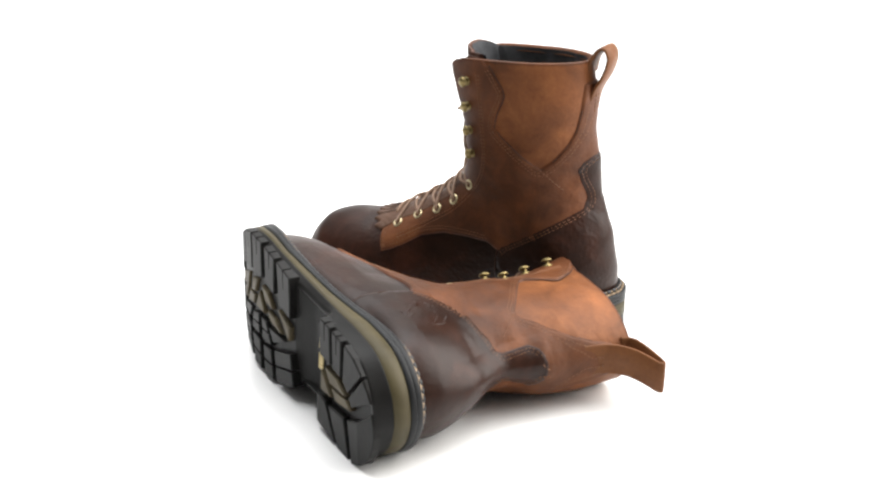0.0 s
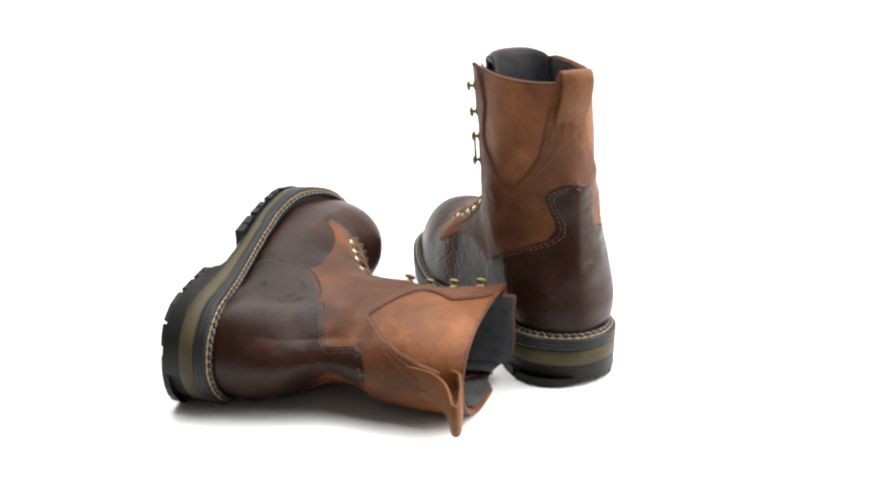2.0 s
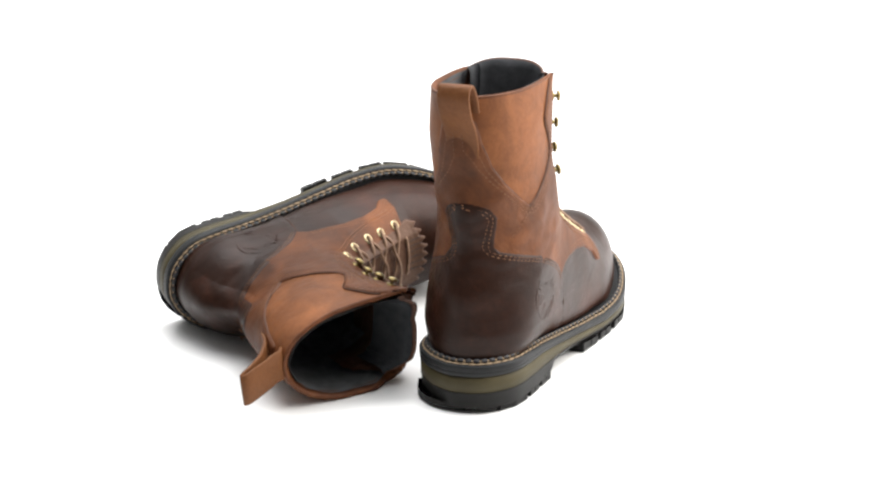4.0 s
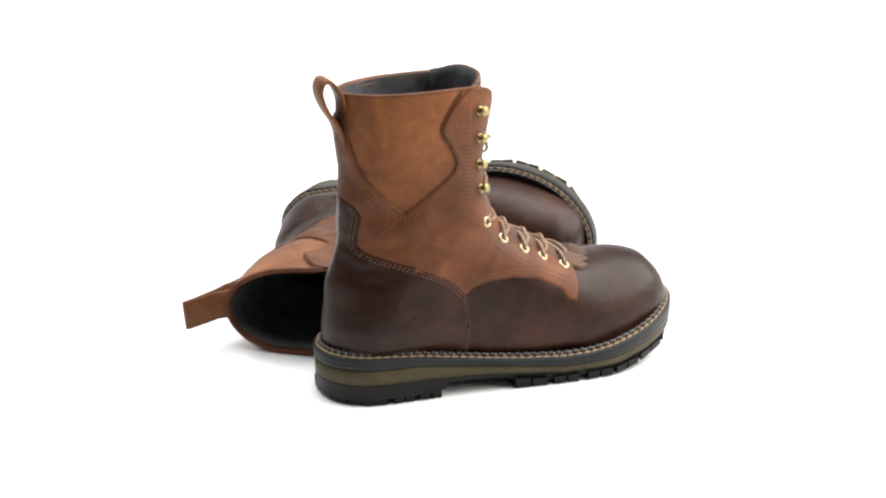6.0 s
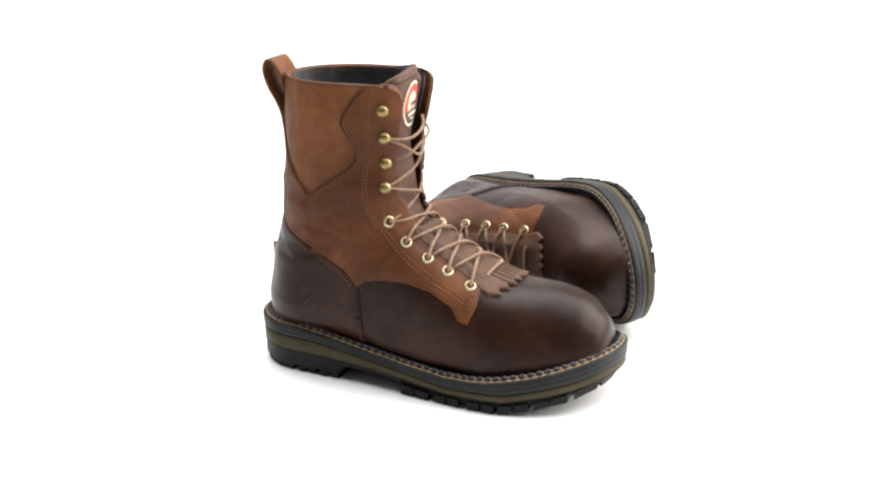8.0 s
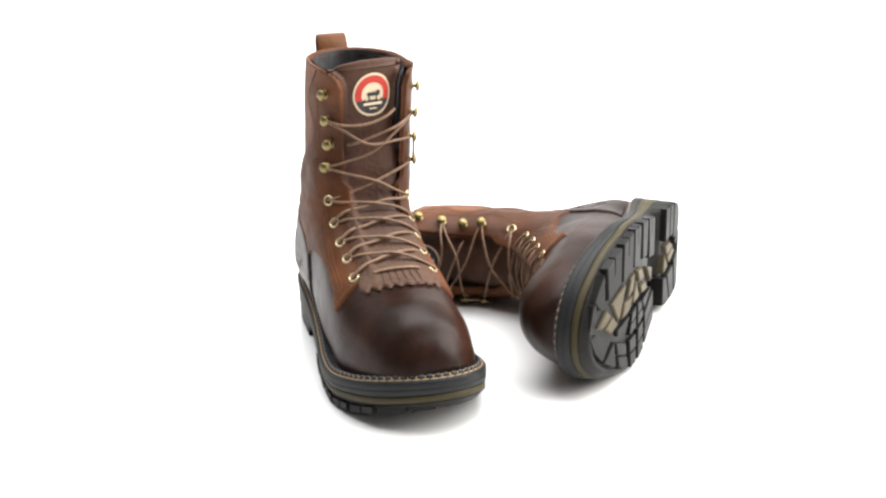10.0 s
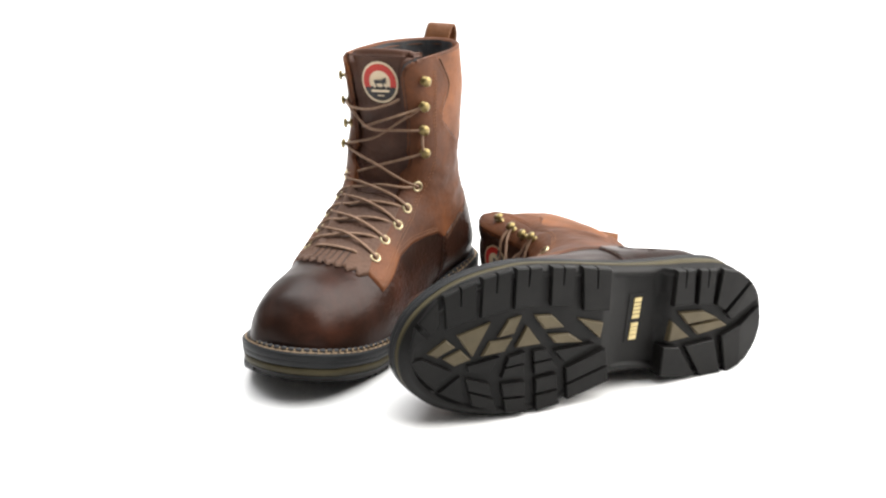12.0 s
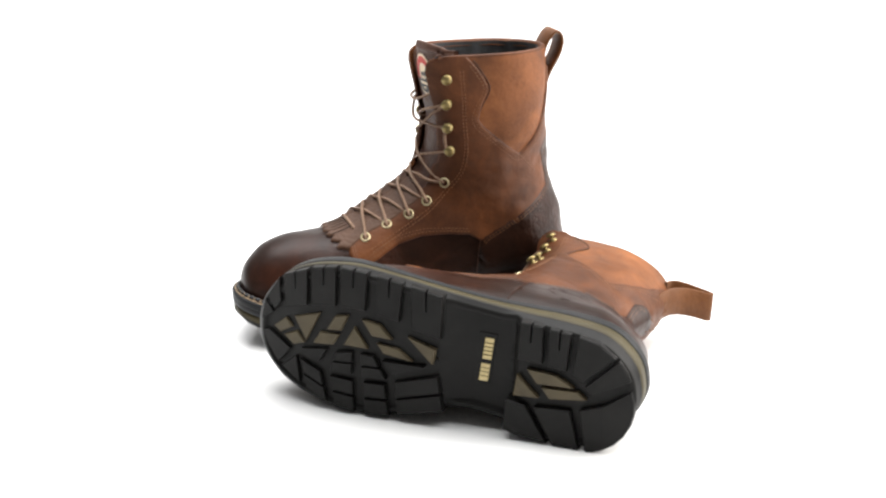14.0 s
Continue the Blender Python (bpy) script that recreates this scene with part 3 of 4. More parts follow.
def add_welt_stitches(welt, flip):
    count = 108
    for mesh, name, grow, rise, phase, lean in ((STITCH_TAN, "stitch", -2.1, 0.15, 0.0, 5), (STITCH_BLACK, "cord_stitch", -4.7, 1.7, 0.5, 8), (STITCH_GLINT, "cord_thread_glint", -4.2, 1.4, 0.0, 25)):
        ring, _ = sole_ring(grow, count * 2)
        off = 1 if phase else 0
        for k in range(count):
            i = (2 * k + off) % (2 * count)
            a, p, b = ring[i - 1], ring[i], ring[(i + 1) % (2 * count)]
            z = welt_z(np.array([a[0], p[0], b[0]])) + rise
            d = Vector((b[0] - a[0], b[1] - a[1], z[2] - z[0])).normalized()
            turn = math.atan2(d.y, d.x) + radians(lean)
            y = p[1]
            if flip:
                y, turn = -y, -turn
            ob = new(name, mesh)
            ob.parent = welt
            ob.matrix_basis = Matrix.LocRotScale((p[0] / 1000, y / 1000, z[1] / 1000), Euler((0, -math.asin(d.z), turn)), None)


def ribbon(path, width_dir, half, thick, taper=None):
    """A strap: a path (n, 3), its half width along width_dir, its thickness; rounded edges."""
    path = np.asarray(path, float)
    tan = np.gradient(path, axis=0)
    tan /= np.linalg.norm(tan, axis=1)[:, None]
    wd = np.asarray(width_dir, float)
    nor = np.cross(tan, wd)
    nor /= np.linalg.norm(nor, axis=1)[:, None]
    prof = np.array([(-1, -0.5), (-0.96, -0.9), (0, -1), (0.96, -0.9), (1, -0.5), (1, 0.5), (0.96, 0.9), (0, 1), (-0.96, 0.9), (-1, 0.5)])
    hw = np.full(len(path), half) if taper is None else np.asarray(taper)
    ring = path[:, None] + prof[None, :, :1] * hw[:, None, None] * wd + prof[None, :, 1:] * thick / 2 * nor[:, None]
    m, n = len(prof), len(path)
    i, j = np.meshgrid(np.arange(n - 1), np.arange(m), indexing="ij")
    q = np.stack([i * m + j, i * m + (j + 1) % m, (i + 1) * m + (j + 1) % m, (i + 1) * m + j], -1).reshape(-1, 4)
    return ring.reshape(-1, 3), q


LOOP_UP = [(31, 237), (29, 246), (25.5, 253), (20.5, 258.5), (15.5, 258), (13, 251.5), (14.5, 243), (18.5, 234), (23.5, 226), (27.0, 218), (28.8, 210), (29.8, 203)]
LOOP_OUT = [(31, 240), (27, 247), (16, 250.5), (4, 250.5), (-4, 250), (-7.5, 247.5), (-4.5, 244.5), (5, 242), (16, 236), (24, 224), (27.5, 213), (29.5, 203)]


def seam_path(poly, lo, hi, inset, outer, step=3.2):
    """Even points along part of a seam drawn in side view, moved inwards, laid on one side of the skin."""
    p = np.array(poly[lo:hi], float)
    c = curve_pts(p, 40 * len(p))
    t = np.gradient(c, axis=0)
    t /= np.linalg.norm(t, axis=1)[:, None] + 1e-9
    nor = np.stack([-t[:, 1], t[:, 0]], 1)
    probe = signed(c + nor * 2, poly)
    c = c + nor * np.where(np.mean(probe) > 0, inset, -inset)
    run = np.concatenate([[0], np.cumsum(np.linalg.norm(np.diff(c, axis=0), axis=1))])
    want = np.arange(0, run[-1], step)
    flat = np.column_stack([np.interp(want, run, c[:, k]) for k in (0, 1)])
    return surface(flat, [0, 2], OUTER if outer else INNER)


def add_edge(parent, polys, spans, lift, flip):
    """The dyed cut edge and painted shadow line along a panel's seam, one bead for each side and stretch."""
    for outer, poly in zip((True, False), polys):
        for lo, hi in spans:
            p, n = seam_path(poly, lo, hi, -0.25, outer, 1.6)
            far = np.linalg.norm(np.diff(p, axis=0), axis=1)
            stop = np.argmax(far > 8) if (far > 8).any() else len(p)
            p, n = p[:stop], n[:stop]
            if len(p) < 8:
                continue
            v, q = tube(p + n * lift, 0.52, 6)
            attach("cut_edge_shadow", boot_mesh("cut_edge_shadow", v, q, flip), MAT["edge"], parent)


def add_stitching(parent, polys, spans, insets, lift, material, flip):
    """Rows of small stitches along a seam on both sides, one mesh."""
    vs, qs, n0 = [], [], 0
    for outer, poly in zip((True, False), polys):
        for lo, hi in spans if poly else []:
            for inset in insets:
                p, n = seam_path(poly, lo, hi, inset, outer)
                p = p + n * lift
                for a, b in zip(p[:-1], p[1:]):
                    if np.linalg.norm(b - a) > 9:
                        continue
                    m = (a + b) / 2
                    v, q = tube(np.array([m + (a - m) * 0.56, m + (a - m) * 0.3, m + (b - m) * 0.3, m + (b - m) * 0.56]), 0.42, 5)
                    vs.append(v)
                    qs.append(q + n0)
                    n0 += len(v)
    tagged(attach("stitching", boot_mesh("stitching", np.vstack(vs), np.vstack(qs), flip), MAT[material], parent), kind="stuff")


EYE_OUT = [(132.5, -33.3, 141.5), (148.5, -34.5, 126.5), (166, -33.7, 114.5), (182.8, -33, 106), (203, -33.5, 97.5)]
EYE_IN = [(128.4, 32.4, 137.9), (145.8, 33.3, 123.2), (162.2, 32.9, 113.1), (181.4, 31.2, 105), (201.2, 32.9, 95.1)]
HOOK_OUT = [(131, -34, 231), (130.5, -32, 209), (130, -31, 188.5), (128.5, -32, 169)]
HOOK_IN = [(127, 41, 231), (127, 40, 209), (126.5, 39, 188), (124.5, 38, 168)]


def spin(prof, n):
    """Verts and quads of a turned form: profile (r, h) about z."""
    a = np.linspace(0, 2 * np.pi, n, endpoint=False)
    v = np.vstack([np.column_stack([r * np.cos(a), r * np.sin(a), np.full(n, h)]) for r, h in prof])
    i, j = np.meshgrid(np.arange(len(prof) - 1), np.arange(n), indexing="ij")
    return v, np.stack([i * n + j, i * n + (j + 1) % n, (i + 1) * n + (j + 1) % n, (i + 1) * n + j], -1).reshape(-1, 4)


def turned(name, prof, n, material):
    v, q = spin(prof, n)
    me = np_mesh(name, v / 1000, q)
    me.materials.append(MAT[material])
    return me


EYELET = turned("eyelet", [(2.8, -1.0), (2.8, 0.5), (3.3, 1.2), (3.9, 1.2), (4.6, 0.7), (4.8, -0.4)], 20, "pale_brass")
# a near-black disc paints the shade inside the eyelet
EYELET_HOLE_SHADE = turned("eyelet_hole_shade", [(2.9, 0.25), (0.01, 0.2)], 16, "hole_shade")
HOOK_BASE = turned("hook_base", [(0.01, 1.2), (3.2, 1.2), (3.9, 0.8), (4.1, -0.4)], 18, "brass")
HOOK_STEM = turned("hook_stem", [(1.7, 0.5), (1.5, 2.4), (1.9, 4.4)], 12, "brass")
HOOK_CAP = turned("hook_cap", [(1.2, 3.6), (3.9, 3.7), (4.5, 4.3), (4.4, 5.2), (3.5, 6.1), (1.8, 6.7), (0.01, 6.9)], 20, "brass")


def on_skin(ob, parent, p, n, flip):
    p, n = Vector(p) / 1000, Vector(n)
    if flip:
        p = p + Vector(folded(np.array(p))[0])
        p.y, n.y = -p.y, -n.y
    ob.parent = parent
    ob.matrix_basis = Matrix.LocRotScale(p, n.to_track_quat("Z", "Y"), None)
    return ob


def lace_part(boot, pts, flip, r=1.4):
    path = curve_pts(pts, 14 * len(pts))
    v, q = tube(path, r, 8, 0.8)
    attach("lace", boot_mesh("lace", v, q, flip), MAT["lace"], boot)


def bulge(y, z, out):
    """A point in front of the tongue."""
    p, n = surface([[y, z]], [1, 2], FACE, out)
    return p[0]


def add_lacing(boot, flip):
    outs, ins = [], []
    for spots, store, mask in ((EYE_OUT, outs, OUTER), (EYE_IN, ins, INNER)):
        for t in spots:
            p, n = surface([t], [0, 1, 2], mask & TOPSIDE, 1.4)
            store.append((p[0], n[0]))
            e = on_skin(new("eyelet", EYELET), boot, p[0], n[0], flip)
            hole_shade = new("eyelet_hole_shade", EYELET_HOLE_SHADE)
            hole_shade.parent = e
    h_out, h_in = [], []
    for spots, store, mask in ((HOOK_OUT, h_out, OUTER), (HOOK_IN, h_in, INNER)):
        for t in spots:
            p, n = surface([t], [0, 1, 2], mask & TOPSIDE, 1.3)
            store.append((p[0], n[0]))
            hk = new("lace_hook")
            on_skin(hk, boot, p[0], n[0], flip)
            for nm, me in (("hook_base", HOOK_BASE), ("hook_stem", HOOK_STEM), ("hook_cap", HOOK_CAP)):
                new(nm, me).parent = hk

    def cross(a, b, lift):
        """From an eyelet over the middle to the opposite facing's edge, then under it."""
        (pa, na), (pb, nb) = a, b
        way = [pa - na * 1.5, pa + na * 1.8]
        for f, h in ((0.2, 3.6), (0.35, 0.6 * lift + 1.6), (0.5, lift), (0.65, 0.6 * lift + 1.4), (0.8, 3.0)):
            way.append(surface([pa + (pb - pa) * f], [0, 1, 2], FACE & (FLATG[:, 2] < 175), h, 14)[0][0])
        lace_part(boot, way + [pb - nb * 1.0], flip)

    for k in range(4, 0, -1):
        cross(outs[k], ins[k - 1], 4.8)
        cross(ins[k], outs[k - 1], 7.0)
    # the lowest bar over the kiltie
    a, b = surface([[-17, 99.5], [17, 98.5]], [1, 2], FACE, 3.0)[0]
    lace_part(boot, [a - (0, 0, 4), a, (a + b) / 2 + (1, 0, 2.0), b, b - (0, 0, 4)], flip)

    def loop(h, side):
        """Round the stem of a hook."""
        p, n = h
        return [p + n * 3.2 + np.array([2.2, 0, 0]), p + n * 3.2 + np.array([-1.2, side * 2.4, 1.5])]

    def over(a, mid_y, mid_z, out, b):
        lace_part(boot, [a, a * 0.6 + bulge(mid_y, mid_z, out) * 0.4 + np.array([3, 0, 0]), bulge(mid_y, mid_z, out), b * 0.6 + bulge(mid_y, mid_z, out) * 0.4 + np.array([3, 0, 0]), b], flip)

    ho, hi = [p + n * 3.0 for p, n in h_out], [p + n * 3.0 for p, n in h_in]
    eo, ei = outs[0][0] + outs[0][1] * 1.5, ins[0][0] + ins[0][1] * 1.5
    over(eo, 2, 156, 4, hi[3])
    over(ei, 3, 157, 6, ho[3])
    lace_part(boot, [hi[3] + (2.5, 0, 0), (hi[3] + hi[2]) / 2 + (3.5, 0, 0), hi[2] + (2.5, 0, 0)], flip)
    over(ho[3], 2, 182, 5, hi[1])
    over(hi[2], -2, 191, 7, ho[1])
    lace_part(boot, [ho[1], bulge(-20, 207, 5), bulge(-4, 206.5, 3.5), bulge(12, 210.5, 2), bulge(24, 215, -2)], flip)
    lace_part(boot, [hi[1], bulge(22, 203, 5), bulge(6, 196.5, 3), bulge(-10, 190, 1), bulge(-18, 187, -4)], flip)


TWIST = 0.12  # the tongue has turned towards the inner side


def add_badge(tongue, flip):
    """A round printed badge on the tongue: cream disc, red arc, black band, plain shapes for its mark."""
    cy, cz, lift0 = 5.0, 228.0, -6.8

    def sheet(name, rings, lift, material, keep, n=56):
        a = np.linspace(0, 2 * np.pi, n, endpoint=False)
        flat = np.vstack([np.column_stack([cy + r * np.sin(a), cz + r * np.cos(a)]) for r in rings])
        p, n_ = surface(flat, [1, 2], FACE & (FLATG[:, 2] > 190))
        p = p + n_ * (lift0 + lift - TWIST * (flat[:, :1] - 2))
        i, j = np.meshgrid(np.arange(len(rings) - 1), np.arange(n), indexing="ij")
        q = np.stack([i * n + j, i * n + (j + 1) % n, (i + 1) * n + (j + 1) % n, (i + 1) * n + j], -1).reshape(-1, 4)
        q = q[[keep(flat[f].mean(0) - (cy, cz)) for f in q]]
        attach(name, boot_mesh(name, p, q, flip), MAT[material], tongue)

    sheet("badge_disc", [18.2, 17.9, 12, 6, 0.05], 0.7, "cream", lambda c: True)
    sheet("badge_ring", [16.2, 13, 10.2], 1.1, "red", lambda c: c[1] > -5.5)
    sheet("badge_band", [16.2, 12, 8, 4.5], 1.2, "ink", lambda c: c[1] < -4.5)
    for name, y, z, w, h, mt in (("badge_mark", 0.5, 0.5, 5.5, 1.5, "ink"), ("badge_mark", 4.5, 2.0, 1.6, 1.5, "ink"), ("badge_mark", -3.6, -1.6, 0.6, 1.5, "ink"), ("badge_mark", 3.0, -1.6, 0.6, 1.5, "ink"),
                                 ("badge_bar", 0.0, -7.6, 8.5, 1.0, "cream"), ("badge_bar", 0.0, -11.6, 3.2, 0.5, "cream")):
        us, ws = np.meshgrid(np.linspace(-w, w, 9), np.linspace(-h, h, 3))
        flat = np.column_stack([cy + y + us.ravel(), cz + z + ws.ravel()])
        p, n_ = surface(flat, [1, 2], FACE & (FLATG[:, 2] > 190))
        p = p + n_ * (lift0 + 1.6 - TWIST * (flat[:, :1] - 2))
        i, j = np.meshgrid(np.arange(2), np.arange(8), indexing="ij")
        q = np.stack([i * 9 + j, i * 9 + j + 1, (i + 1) * 9 + j + 1, (i + 1) * 9 + j], -1).reshape(-1, 4)
        attach(name, boot_mesh(name, p, q, flip), MAT[mt], tongue)


def add_tongue(boot, flip):
    """Tongue under the facings, its top standing above the collar."""
    y = FLATG[:, 1] - 2
    d = np.minimum(np.where(FRONT, np.interp(FLATG[:, 2], [0, 175, 190, 222, 250], [33, 33, 36, 36, 34]) + np.where(y > 0, 7.0, 0.0) - np.abs(y), -9), 226 - FLATG[:, 0])
    ok = (d > 0) & TOPSIDE
    rise = np.interp(FLATG[:, 2], [130, 150, 175, 190], [-2.6, -3.4, -5.0, -7.0]) - np.interp(FLATG[:, 2], [165, 200], [0, TWIST]) * np.minimum(y, 21)
    pts = FLATG + FLATN * rise[:, None]
    f = QUADS[ok[QUADS].all(1)]
    last = (NS - 1) * NP + np.where(ok[(NS - 1) * NP:])[0]
    last = last[np.argsort(FLATG[last, 1])]
    edge = pts[last]
    extra, qs, base = [], [], len(pts)
    span = (edge[:, 1] - edge[:, 1].mean()) / (np.ptp(edge[:, 1]) / 2)
    tall = (11.0 if flip else 7.0) * np.sqrt(np.clip(1 - np.abs(span) ** 2.4, 0, 1))
    n = len(last)
    for k, (fz, dx) in enumerate(((0.5, 0.0), (0.9, -0.4), (1.0, -1.4), (0.95, -3.2), (0.4, -4.0), (-1.0, -4.4))):
        extra.append(edge + np.column_stack([np.full(n, dx), 0 * span, tall * fz]))
    rows = [last] + [base + k * n + np.arange(n) for k in range(6)]
    for a, b in zip(rows, rows[1:]):
        qs.append(np.column_stack([a[:-1], a[1:], b[1:], b[:-1]]))
    v = np.vstack([pts] + extra)
    tongue = attach("tongue", boot_mesh("tongue", v, np.vstack([f] + qs), flip), MAT["tongue"], boot, "brown leather tongue with a round badge")
    pad = edge - np.column_stack([np.full(n, 4.2), 0 * span, 0 * span])
    rows = [pad + np.column_stack([-5.0 * (1 - span**2) * b + 0.2 * min(z + 3, 0), -0.12 * b * (edge[:, 1] - 2), tall * 0.9 * h + z]) for b, h, z in ((0.1, 1.0, -0.3), (0.6, 0.9, -0.8), (1.0, 0.5, -3), (1.1, 0, -10), (1.1, 0, -22), (1.1, 0, -40))]
    i, j = np.meshgrid(np.arange(5), np.arange(n - 1), indexing="ij")
    q = np.stack([i * n + j, i * n + j + 1, (i + 1) * n + j + 1, (i + 1) * n + j], -1).reshape(-1, 4)
    attach("tongue_lining", boot_mesh("tongue_lining", np.vstack(rows), q, flip), MAT["tongue_lining"], tongue, "black padded tongue lining")
    add_badge(tongue, flip)


def add_kiltie(boot, flip):
    """The fringed false tongue under the lowest laces, its front edge pinked."""
    front = 230.5
    teeth = []
    for k in range(17):
        yy = -32 + 66 * k / 16
        teeth.append((front - 0.010 * (yy - 1) ** 2 + (3.4 if k % 2 else -3.4), yy))
    poly = [(150, -26), (200, -29)] + teeth + [(200, 30), (150, 27)]
    d = signed(FLATG[:, :2], poly)
    keep = TOPSIDE & (FLATG[:, 2] < 140)
    rise = 0.2 + 1.9 * np.clip((d + 0.9) / 1.2, -0.6, 1.0) + 1.2 * np.clip((FLATG[:, 0] - 205) / 30, 0, 1)
    pts = FLATG + FLATN * rise[:, None]
    ok = (d > -1.6) & keep
    kil = attach("kiltie", boot_mesh("kiltie", pts, QUADS[ok[QUADS].all(1)], flip), MAT["kiltie"], boot, "pinked brown leather kiltie")
    # thin near-black tubes on top paint the shade of the fringe's slits
    for k in range(6):
        yy = -14 + 6 * k
        p, n = surface([[x, yy * (0.9 + 0.1 * (x - 205) / 25)] for x in np.linspace(209, 227, 7)], [0, 1], keep, 3.0)
        v, q = tube(p, 0.32, 5)
        attach("slit_shade", boot_mesh("slit_shade", v, q, flip), MAT["hole_shade"], kil)


def add_lining(boot, flip):
    """Padded dark lining, the rolled collar, and the footbed."""
    ok = (FLATG[:, 2] > 60) & ((FLATG[:, 2] > 150) | (FLATG[:, 0] < 150)) & (GAP > -1.0)
    puff = 0.8 * np.abs(np.sin(np.broadcast_to(np.linspace(0, 2 * np.pi, NP, endpoint=False), (NS, NP)).ravel() * 5.5))
    pts = FLATG - FLATN * (6.6 - puff)[:, None]
    f = QUADS[ok[QUADS].all(1)]
    attach("lining", boot_mesh("lining", pts, f[:, ::-1], flip), MAT["lining"], boot, "charcoal padded fabric lining")
    bm = bmesh.new()
    n = 40
    ring = [bm.verts.new(((95 + 78 * math.cos(a)) / 1000, (0 + 38 * math.sin(a)) * (-1 if flip else 1) / 1000, 0.062)) for a in np.linspace(0, 2 * np.pi, n, endpoint=False)]
    bm.faces.new(ring)
    part("footbed", bm, MAT["lining"], boot)
    row = np.arange((NS - 1) * NP, NS * NP)
    k = GAP[row] > -0.5
    idx = row[k]
    g, nn = FLATG[idx], FLATN[idx]
    fade = np.clip((GAP[idx] + 0.5) / 4, 0.0, 1.0)[:, None]
    prof = [(0.0, -1.2), (0.25, -0.7), (0.2, 0.2), (-0.5, 1.0), (-2.0, 1.2), (-3.6, 0.2), (-6.0, -4.0)]
    v = np.vstack([g + nn * o * np.where(o > 0, 1, fade * 0.6 + 0.4) + np.array([0, 0, 1.0]) * h * (0.4 + 0.6 * fade) for o, h in prof])
    m = len(idx)
    i, j = np.meshgrid(np.arange(len(prof) - 1), np.arange(m - 1), indexing="ij")
    q = np.stack([i * m + j, i * m + j + 1, (i + 1) * m + j + 1, (i + 1) * m + j], -1).reshape(-1, 4)
    attach("collar", boot_mesh("collar", v, q[:, ::-1], flip), MAT["tan"], boot, "rolled tan leather collar edge")


def add_stamp(counter, flip):
    """A round embossed mark on the outer heel."""
    c = np.array([75.0 if flip else 72.0, 83.0])
    rel = (XZ - c) * 1.08
    r, ang = np.linalg.norm(rel, axis=1), np.arctan2(rel[:, 1], rel[:, 0])
    marks = np.where((r > 13) & (r < 17), 0.9 - np.abs(((ang * 5.2) % 1.0) - 0.5) * 4, -2)
    inner = np.where(r < 10, 1.0 - np.abs(np.abs(rel[:, 0] + 0.3 * rel[:, 1]) - 4.0), -2)
    d = np.maximum.reduce([1.1 - np.abs(r - 19), 0.9 - np.abs(r - 11.8), marks, inner])
    ok = (d > -0.7) & OUTER
    pts = FLATG + FLATN * (2.02 + (1.0 if flip else 0.75) * np.clip(d, -0.7, 0.6))[:, None]
    f = QUADS[ok[QUADS].all(1)]
    attach("embossed_mark", boot_mesh("embossed_mark", pts, f, flip), MAT["brown_smooth" if flip else "brown"], counter, "round embossed mark")


def build_boot(flip, label, loop):
    boot = new("work_boot")
    tagged(boot, label, "boot", "pair of work boots")
    add_sole(boot, flip)
    panel("vamp", D_VAMP, 0.0, 0.0, "brown", boot, flip, label="dark brown leather vamp and toe")
    for keep in (FLATG[:, 1] < 3, FLATG[:, 1] > 2):
        panel("shaft_panel", D_SHAFT, 0.0, 0.0, "tan_patch", boot, flip, keep, "tan leather shaft panel")
    quarter = panel("quarter", D_QUARTER, 1.7, 0.0, "tan", boot, flip, label="tan oiled leather quarter with eyelet facing")
    add_stitching(quarter, (QUARTER, QUARTER_IN), [(1, 15), (19, 28)], (2.6, 5.0), 1.55, "fine_thread", flip)
    counter = panel("counter", D_COUNTER, 1.5, 0.6, "brown", boot, flip, label="dark brown leather heel counter")
    add_stitching(counter, (COUNTER, COUNTER_IN), [(2, 14)], (2.6, 4.8), 1.95, "fine_thread", flip)
    add_stitching(quarter, (FACING_OUT, FACING_IN), [(0, 10)], (0.0, 2.4), 1.75, "pale_thread", flip)
    add_stitching(quarter, ([(66, 159), (55, 149), (44, 138), (30, 150)], [(63, 159), (54, 149), (44, 138), (30, 150)]), [(0, 3)], (0.0,), 1.75, "fine_thread", flip)
    add_edge(quarter, (QUARTER, QUARTER_IN), [(2, 15), (19, 29)], 0.75, flip)
    add_edge(counter, (COUNTER, COUNTER_IN), [(3, 17)], 1.0, flip)
    add_stamp(counter, flip)
    add_tongue(boot, flip)
    add_kiltie(boot, flip)
    add_lining(boot, flip)
    strap = curve_pts(loop, 60)
    if flip:  # pressed out and down
        strap[:, 1] += 0.25 * np.clip(20 - strap[:, 0], 0, 40)
    droop = np.clip((22 - strap[:, 0]) / 28, 0, 1) * (8.5 if flip else 0.0)
    v, q = ribbon(np.column_stack([strap[:, 0], droop, strap[:, 1]]), (0, 1, 0), 12.8, 2.8)
    attach("pull_loop", boot_mesh("pull_loop", v, q, flip), MAT["strap"], boot, "brown leather pull loop")
    add_lacing(boot, flip)
    return boot


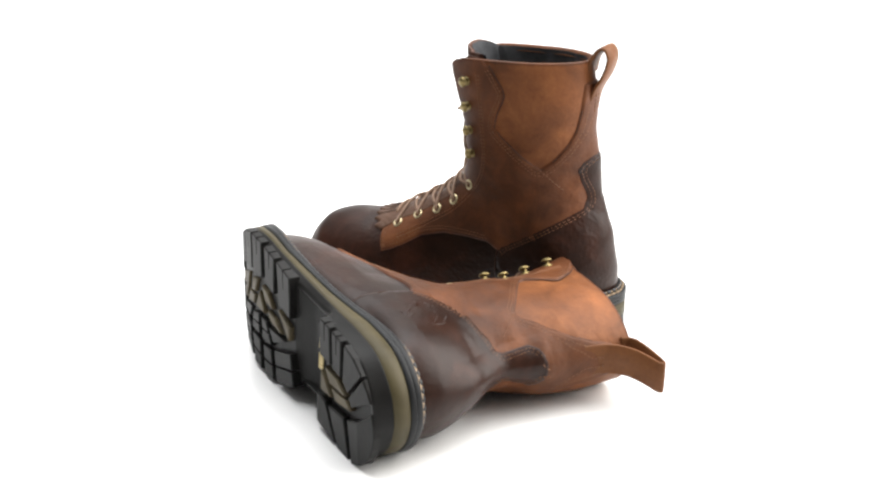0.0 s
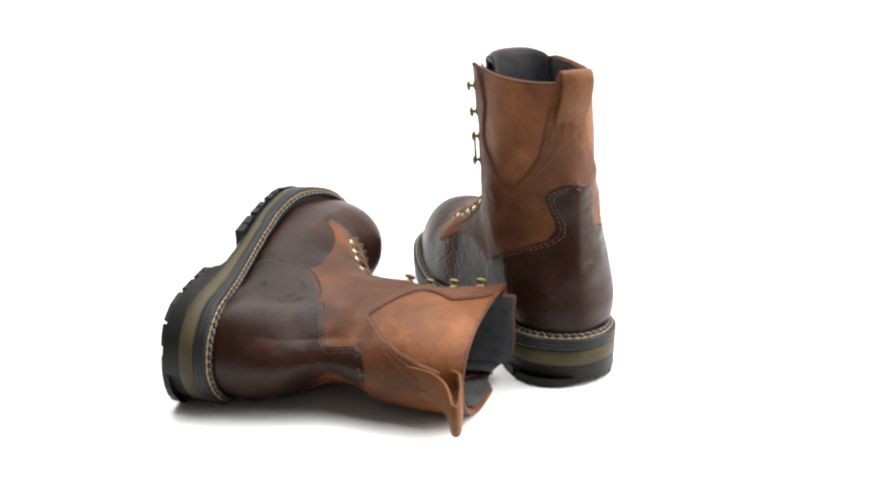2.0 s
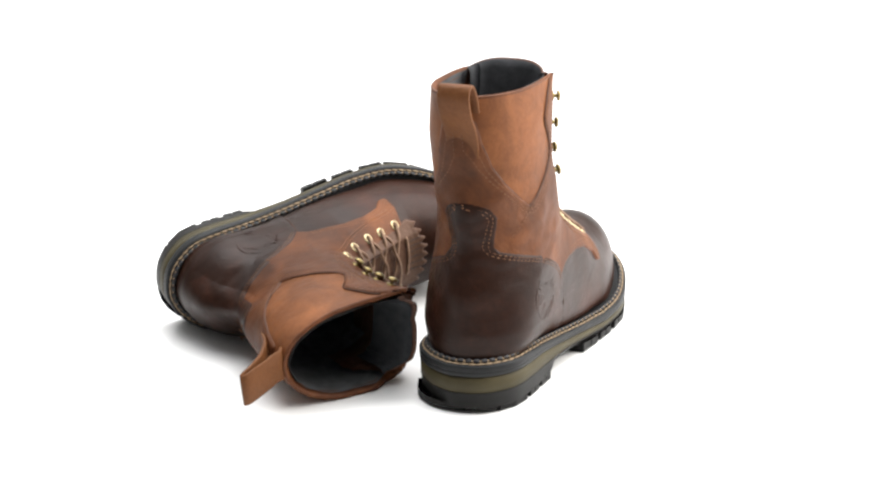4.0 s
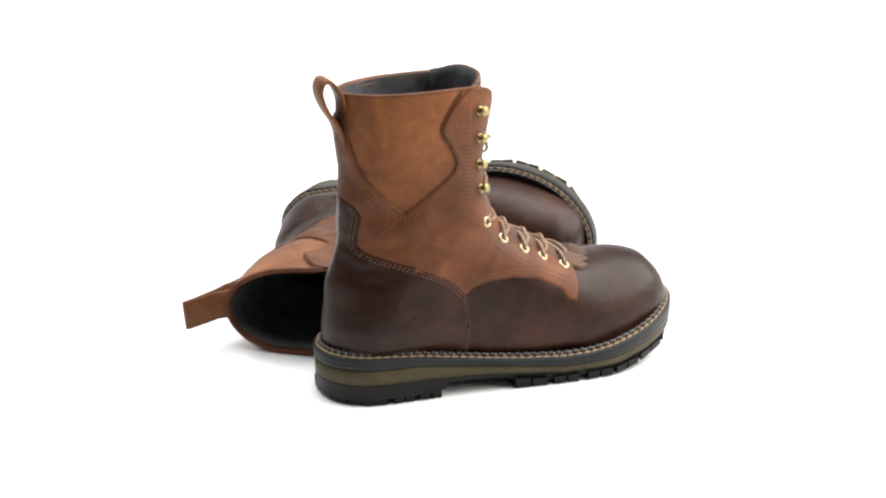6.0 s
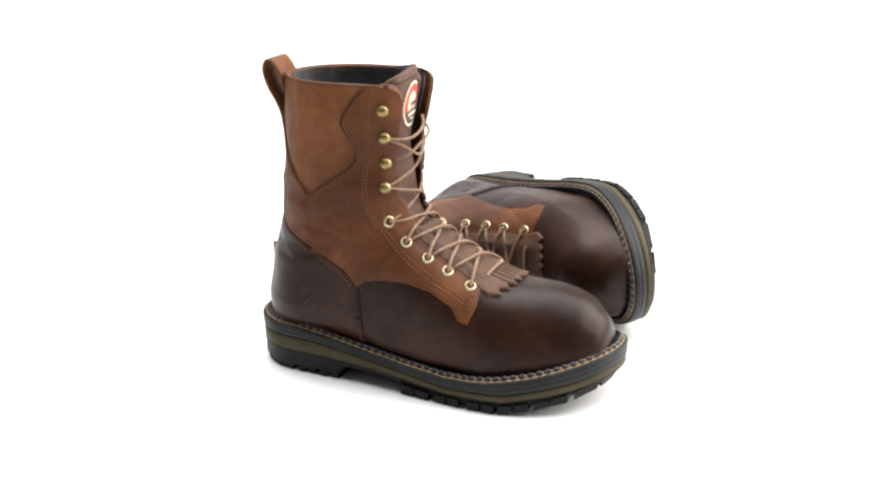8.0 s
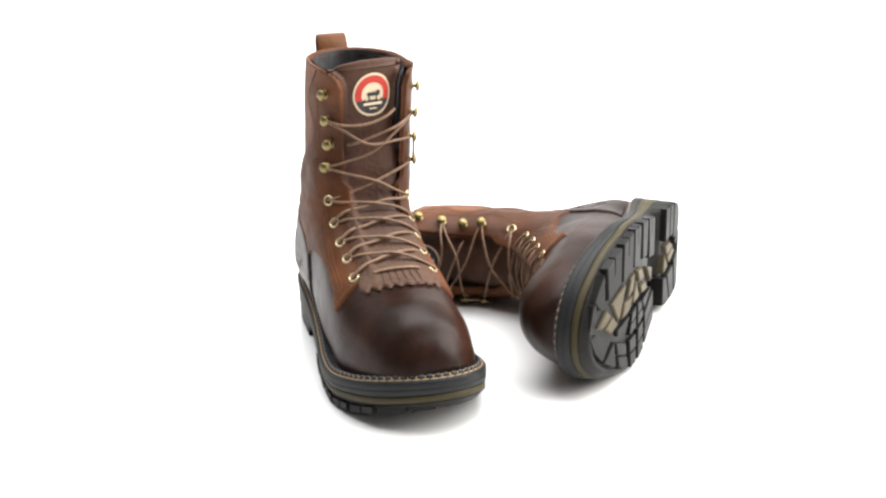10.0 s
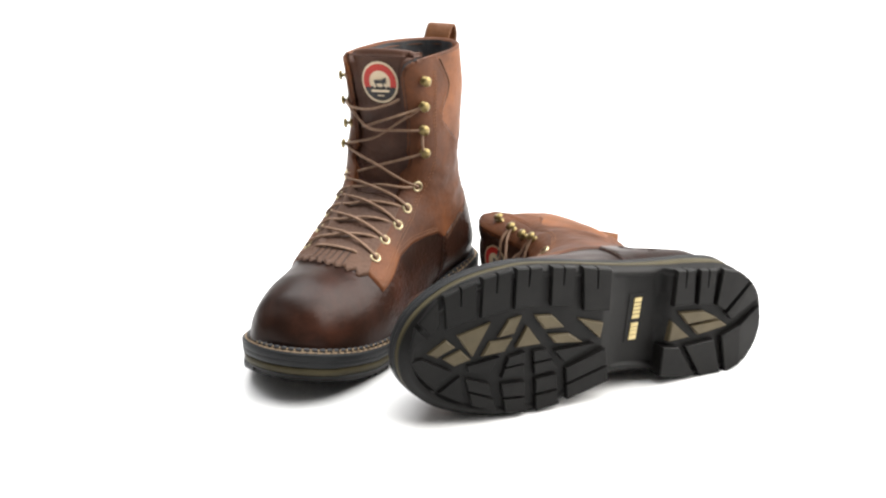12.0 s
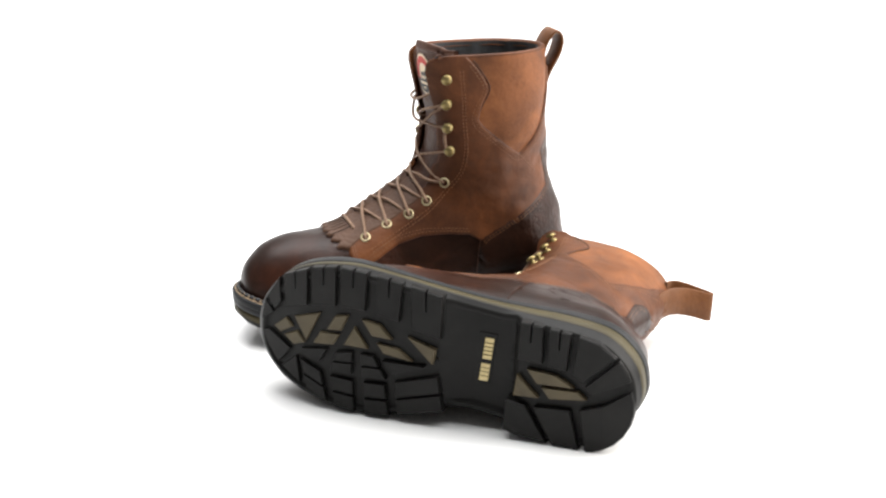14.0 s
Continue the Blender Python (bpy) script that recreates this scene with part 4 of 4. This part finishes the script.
# ---- the place ----
def build_studio():
    prof = [(-4.0, 0.0), (-2.0, 0.0), (0.0, 0.0), (2.0, 0.0)] + [(2.0 + 1.2 * math.sin(radians(a)), 1.2 - 1.2 * math.cos(radians(a))) for a in range(6, 91, 6)] + [(3.2, 2.5), (3.2, 4.5)]
    bm = bmesh.new()
    rows = [[bm.verts.new((x, y, z)) for x in (-5, -2, 0, 2, 5)] for y, z in prof]
    for a, b in zip(rows, rows[1:]):
        for k in range(4):
            bm.faces.new((a[k], a[k + 1], b[k + 1], b[k])).smooth = True
    me = bpy.data.meshes.new("backdrop")
    bm.to_mesh(me)
    bm.free()
    me.materials.append(MAT["white"])
    ob = new("backdrop", me)
    tagged(ob, "white seamless studio sweep, floor and wall", "backdrop", kind="structure")


build_studio()
RIGHT = build_boot(False, "tan and dark brown leather lace-up work boot standing upright", LOOP_UP)
LEFT = build_boot(True, "tan and dark brown leather lace-up work boot lying on its side", LOOP_OUT)

STAND = pose(0.1521, -0.0014, -0.005, 0, 0, 154.0)
LIE = Matrix(((-0.4704, 0.0460, 0.8813, -0.0582), (0.8803, -0.0457, 0.4723, -0.2651), (0.0620, 0.9979, 0.0000, 0.0410), (0, 0, 0, 1)))
HEEL = LIE @ Vector((0.06, 0.0, 0.0))
LIE = pose(HEEL.x, HEEL.y, 0, 0, 0, -1.3) @ pose(-HEEL.x, -HEEL.y, 0) @ Matrix.LocRotScale(LIE.translation, LIE.to_quaternion(), None)
TURN = [(0.0, 0.0), (0.5, -9.5), (1.0, -21.1), (1.5, -32.8), (2.0, -44.75), (2.5, -54.7), (3.0, -66.0), (3.2, -71.0), (3.9, -86.6), (4.6, -102.3), (5.3, -118.3), (5.5, -123.35), (6.0, -133.8), (6.5, -145.3), (7.0, -156.95),
        (7.5, -168.5), (8.0, -178.6), (8.5, -191.1), (8.7, -196.4), (9.4, -212.4), (10.1, -228.4), (10.8, -244.55), (11.0, -249.7), (11.5, -262.0), (12.0, -272.66), (12.5, -284.55), (13.0, -296.2), (13.5, -308.02), (14.0, -318.9)]


def motions():
    """Both boots ride the turning table together."""
    for boot, rest in ((RIGHT, STAND), (LEFT, LIE)):
        walk(boot, [(t, pose(0, 0, 0, 0, 0, a) @ rest) for t, a in TURN])


motions()
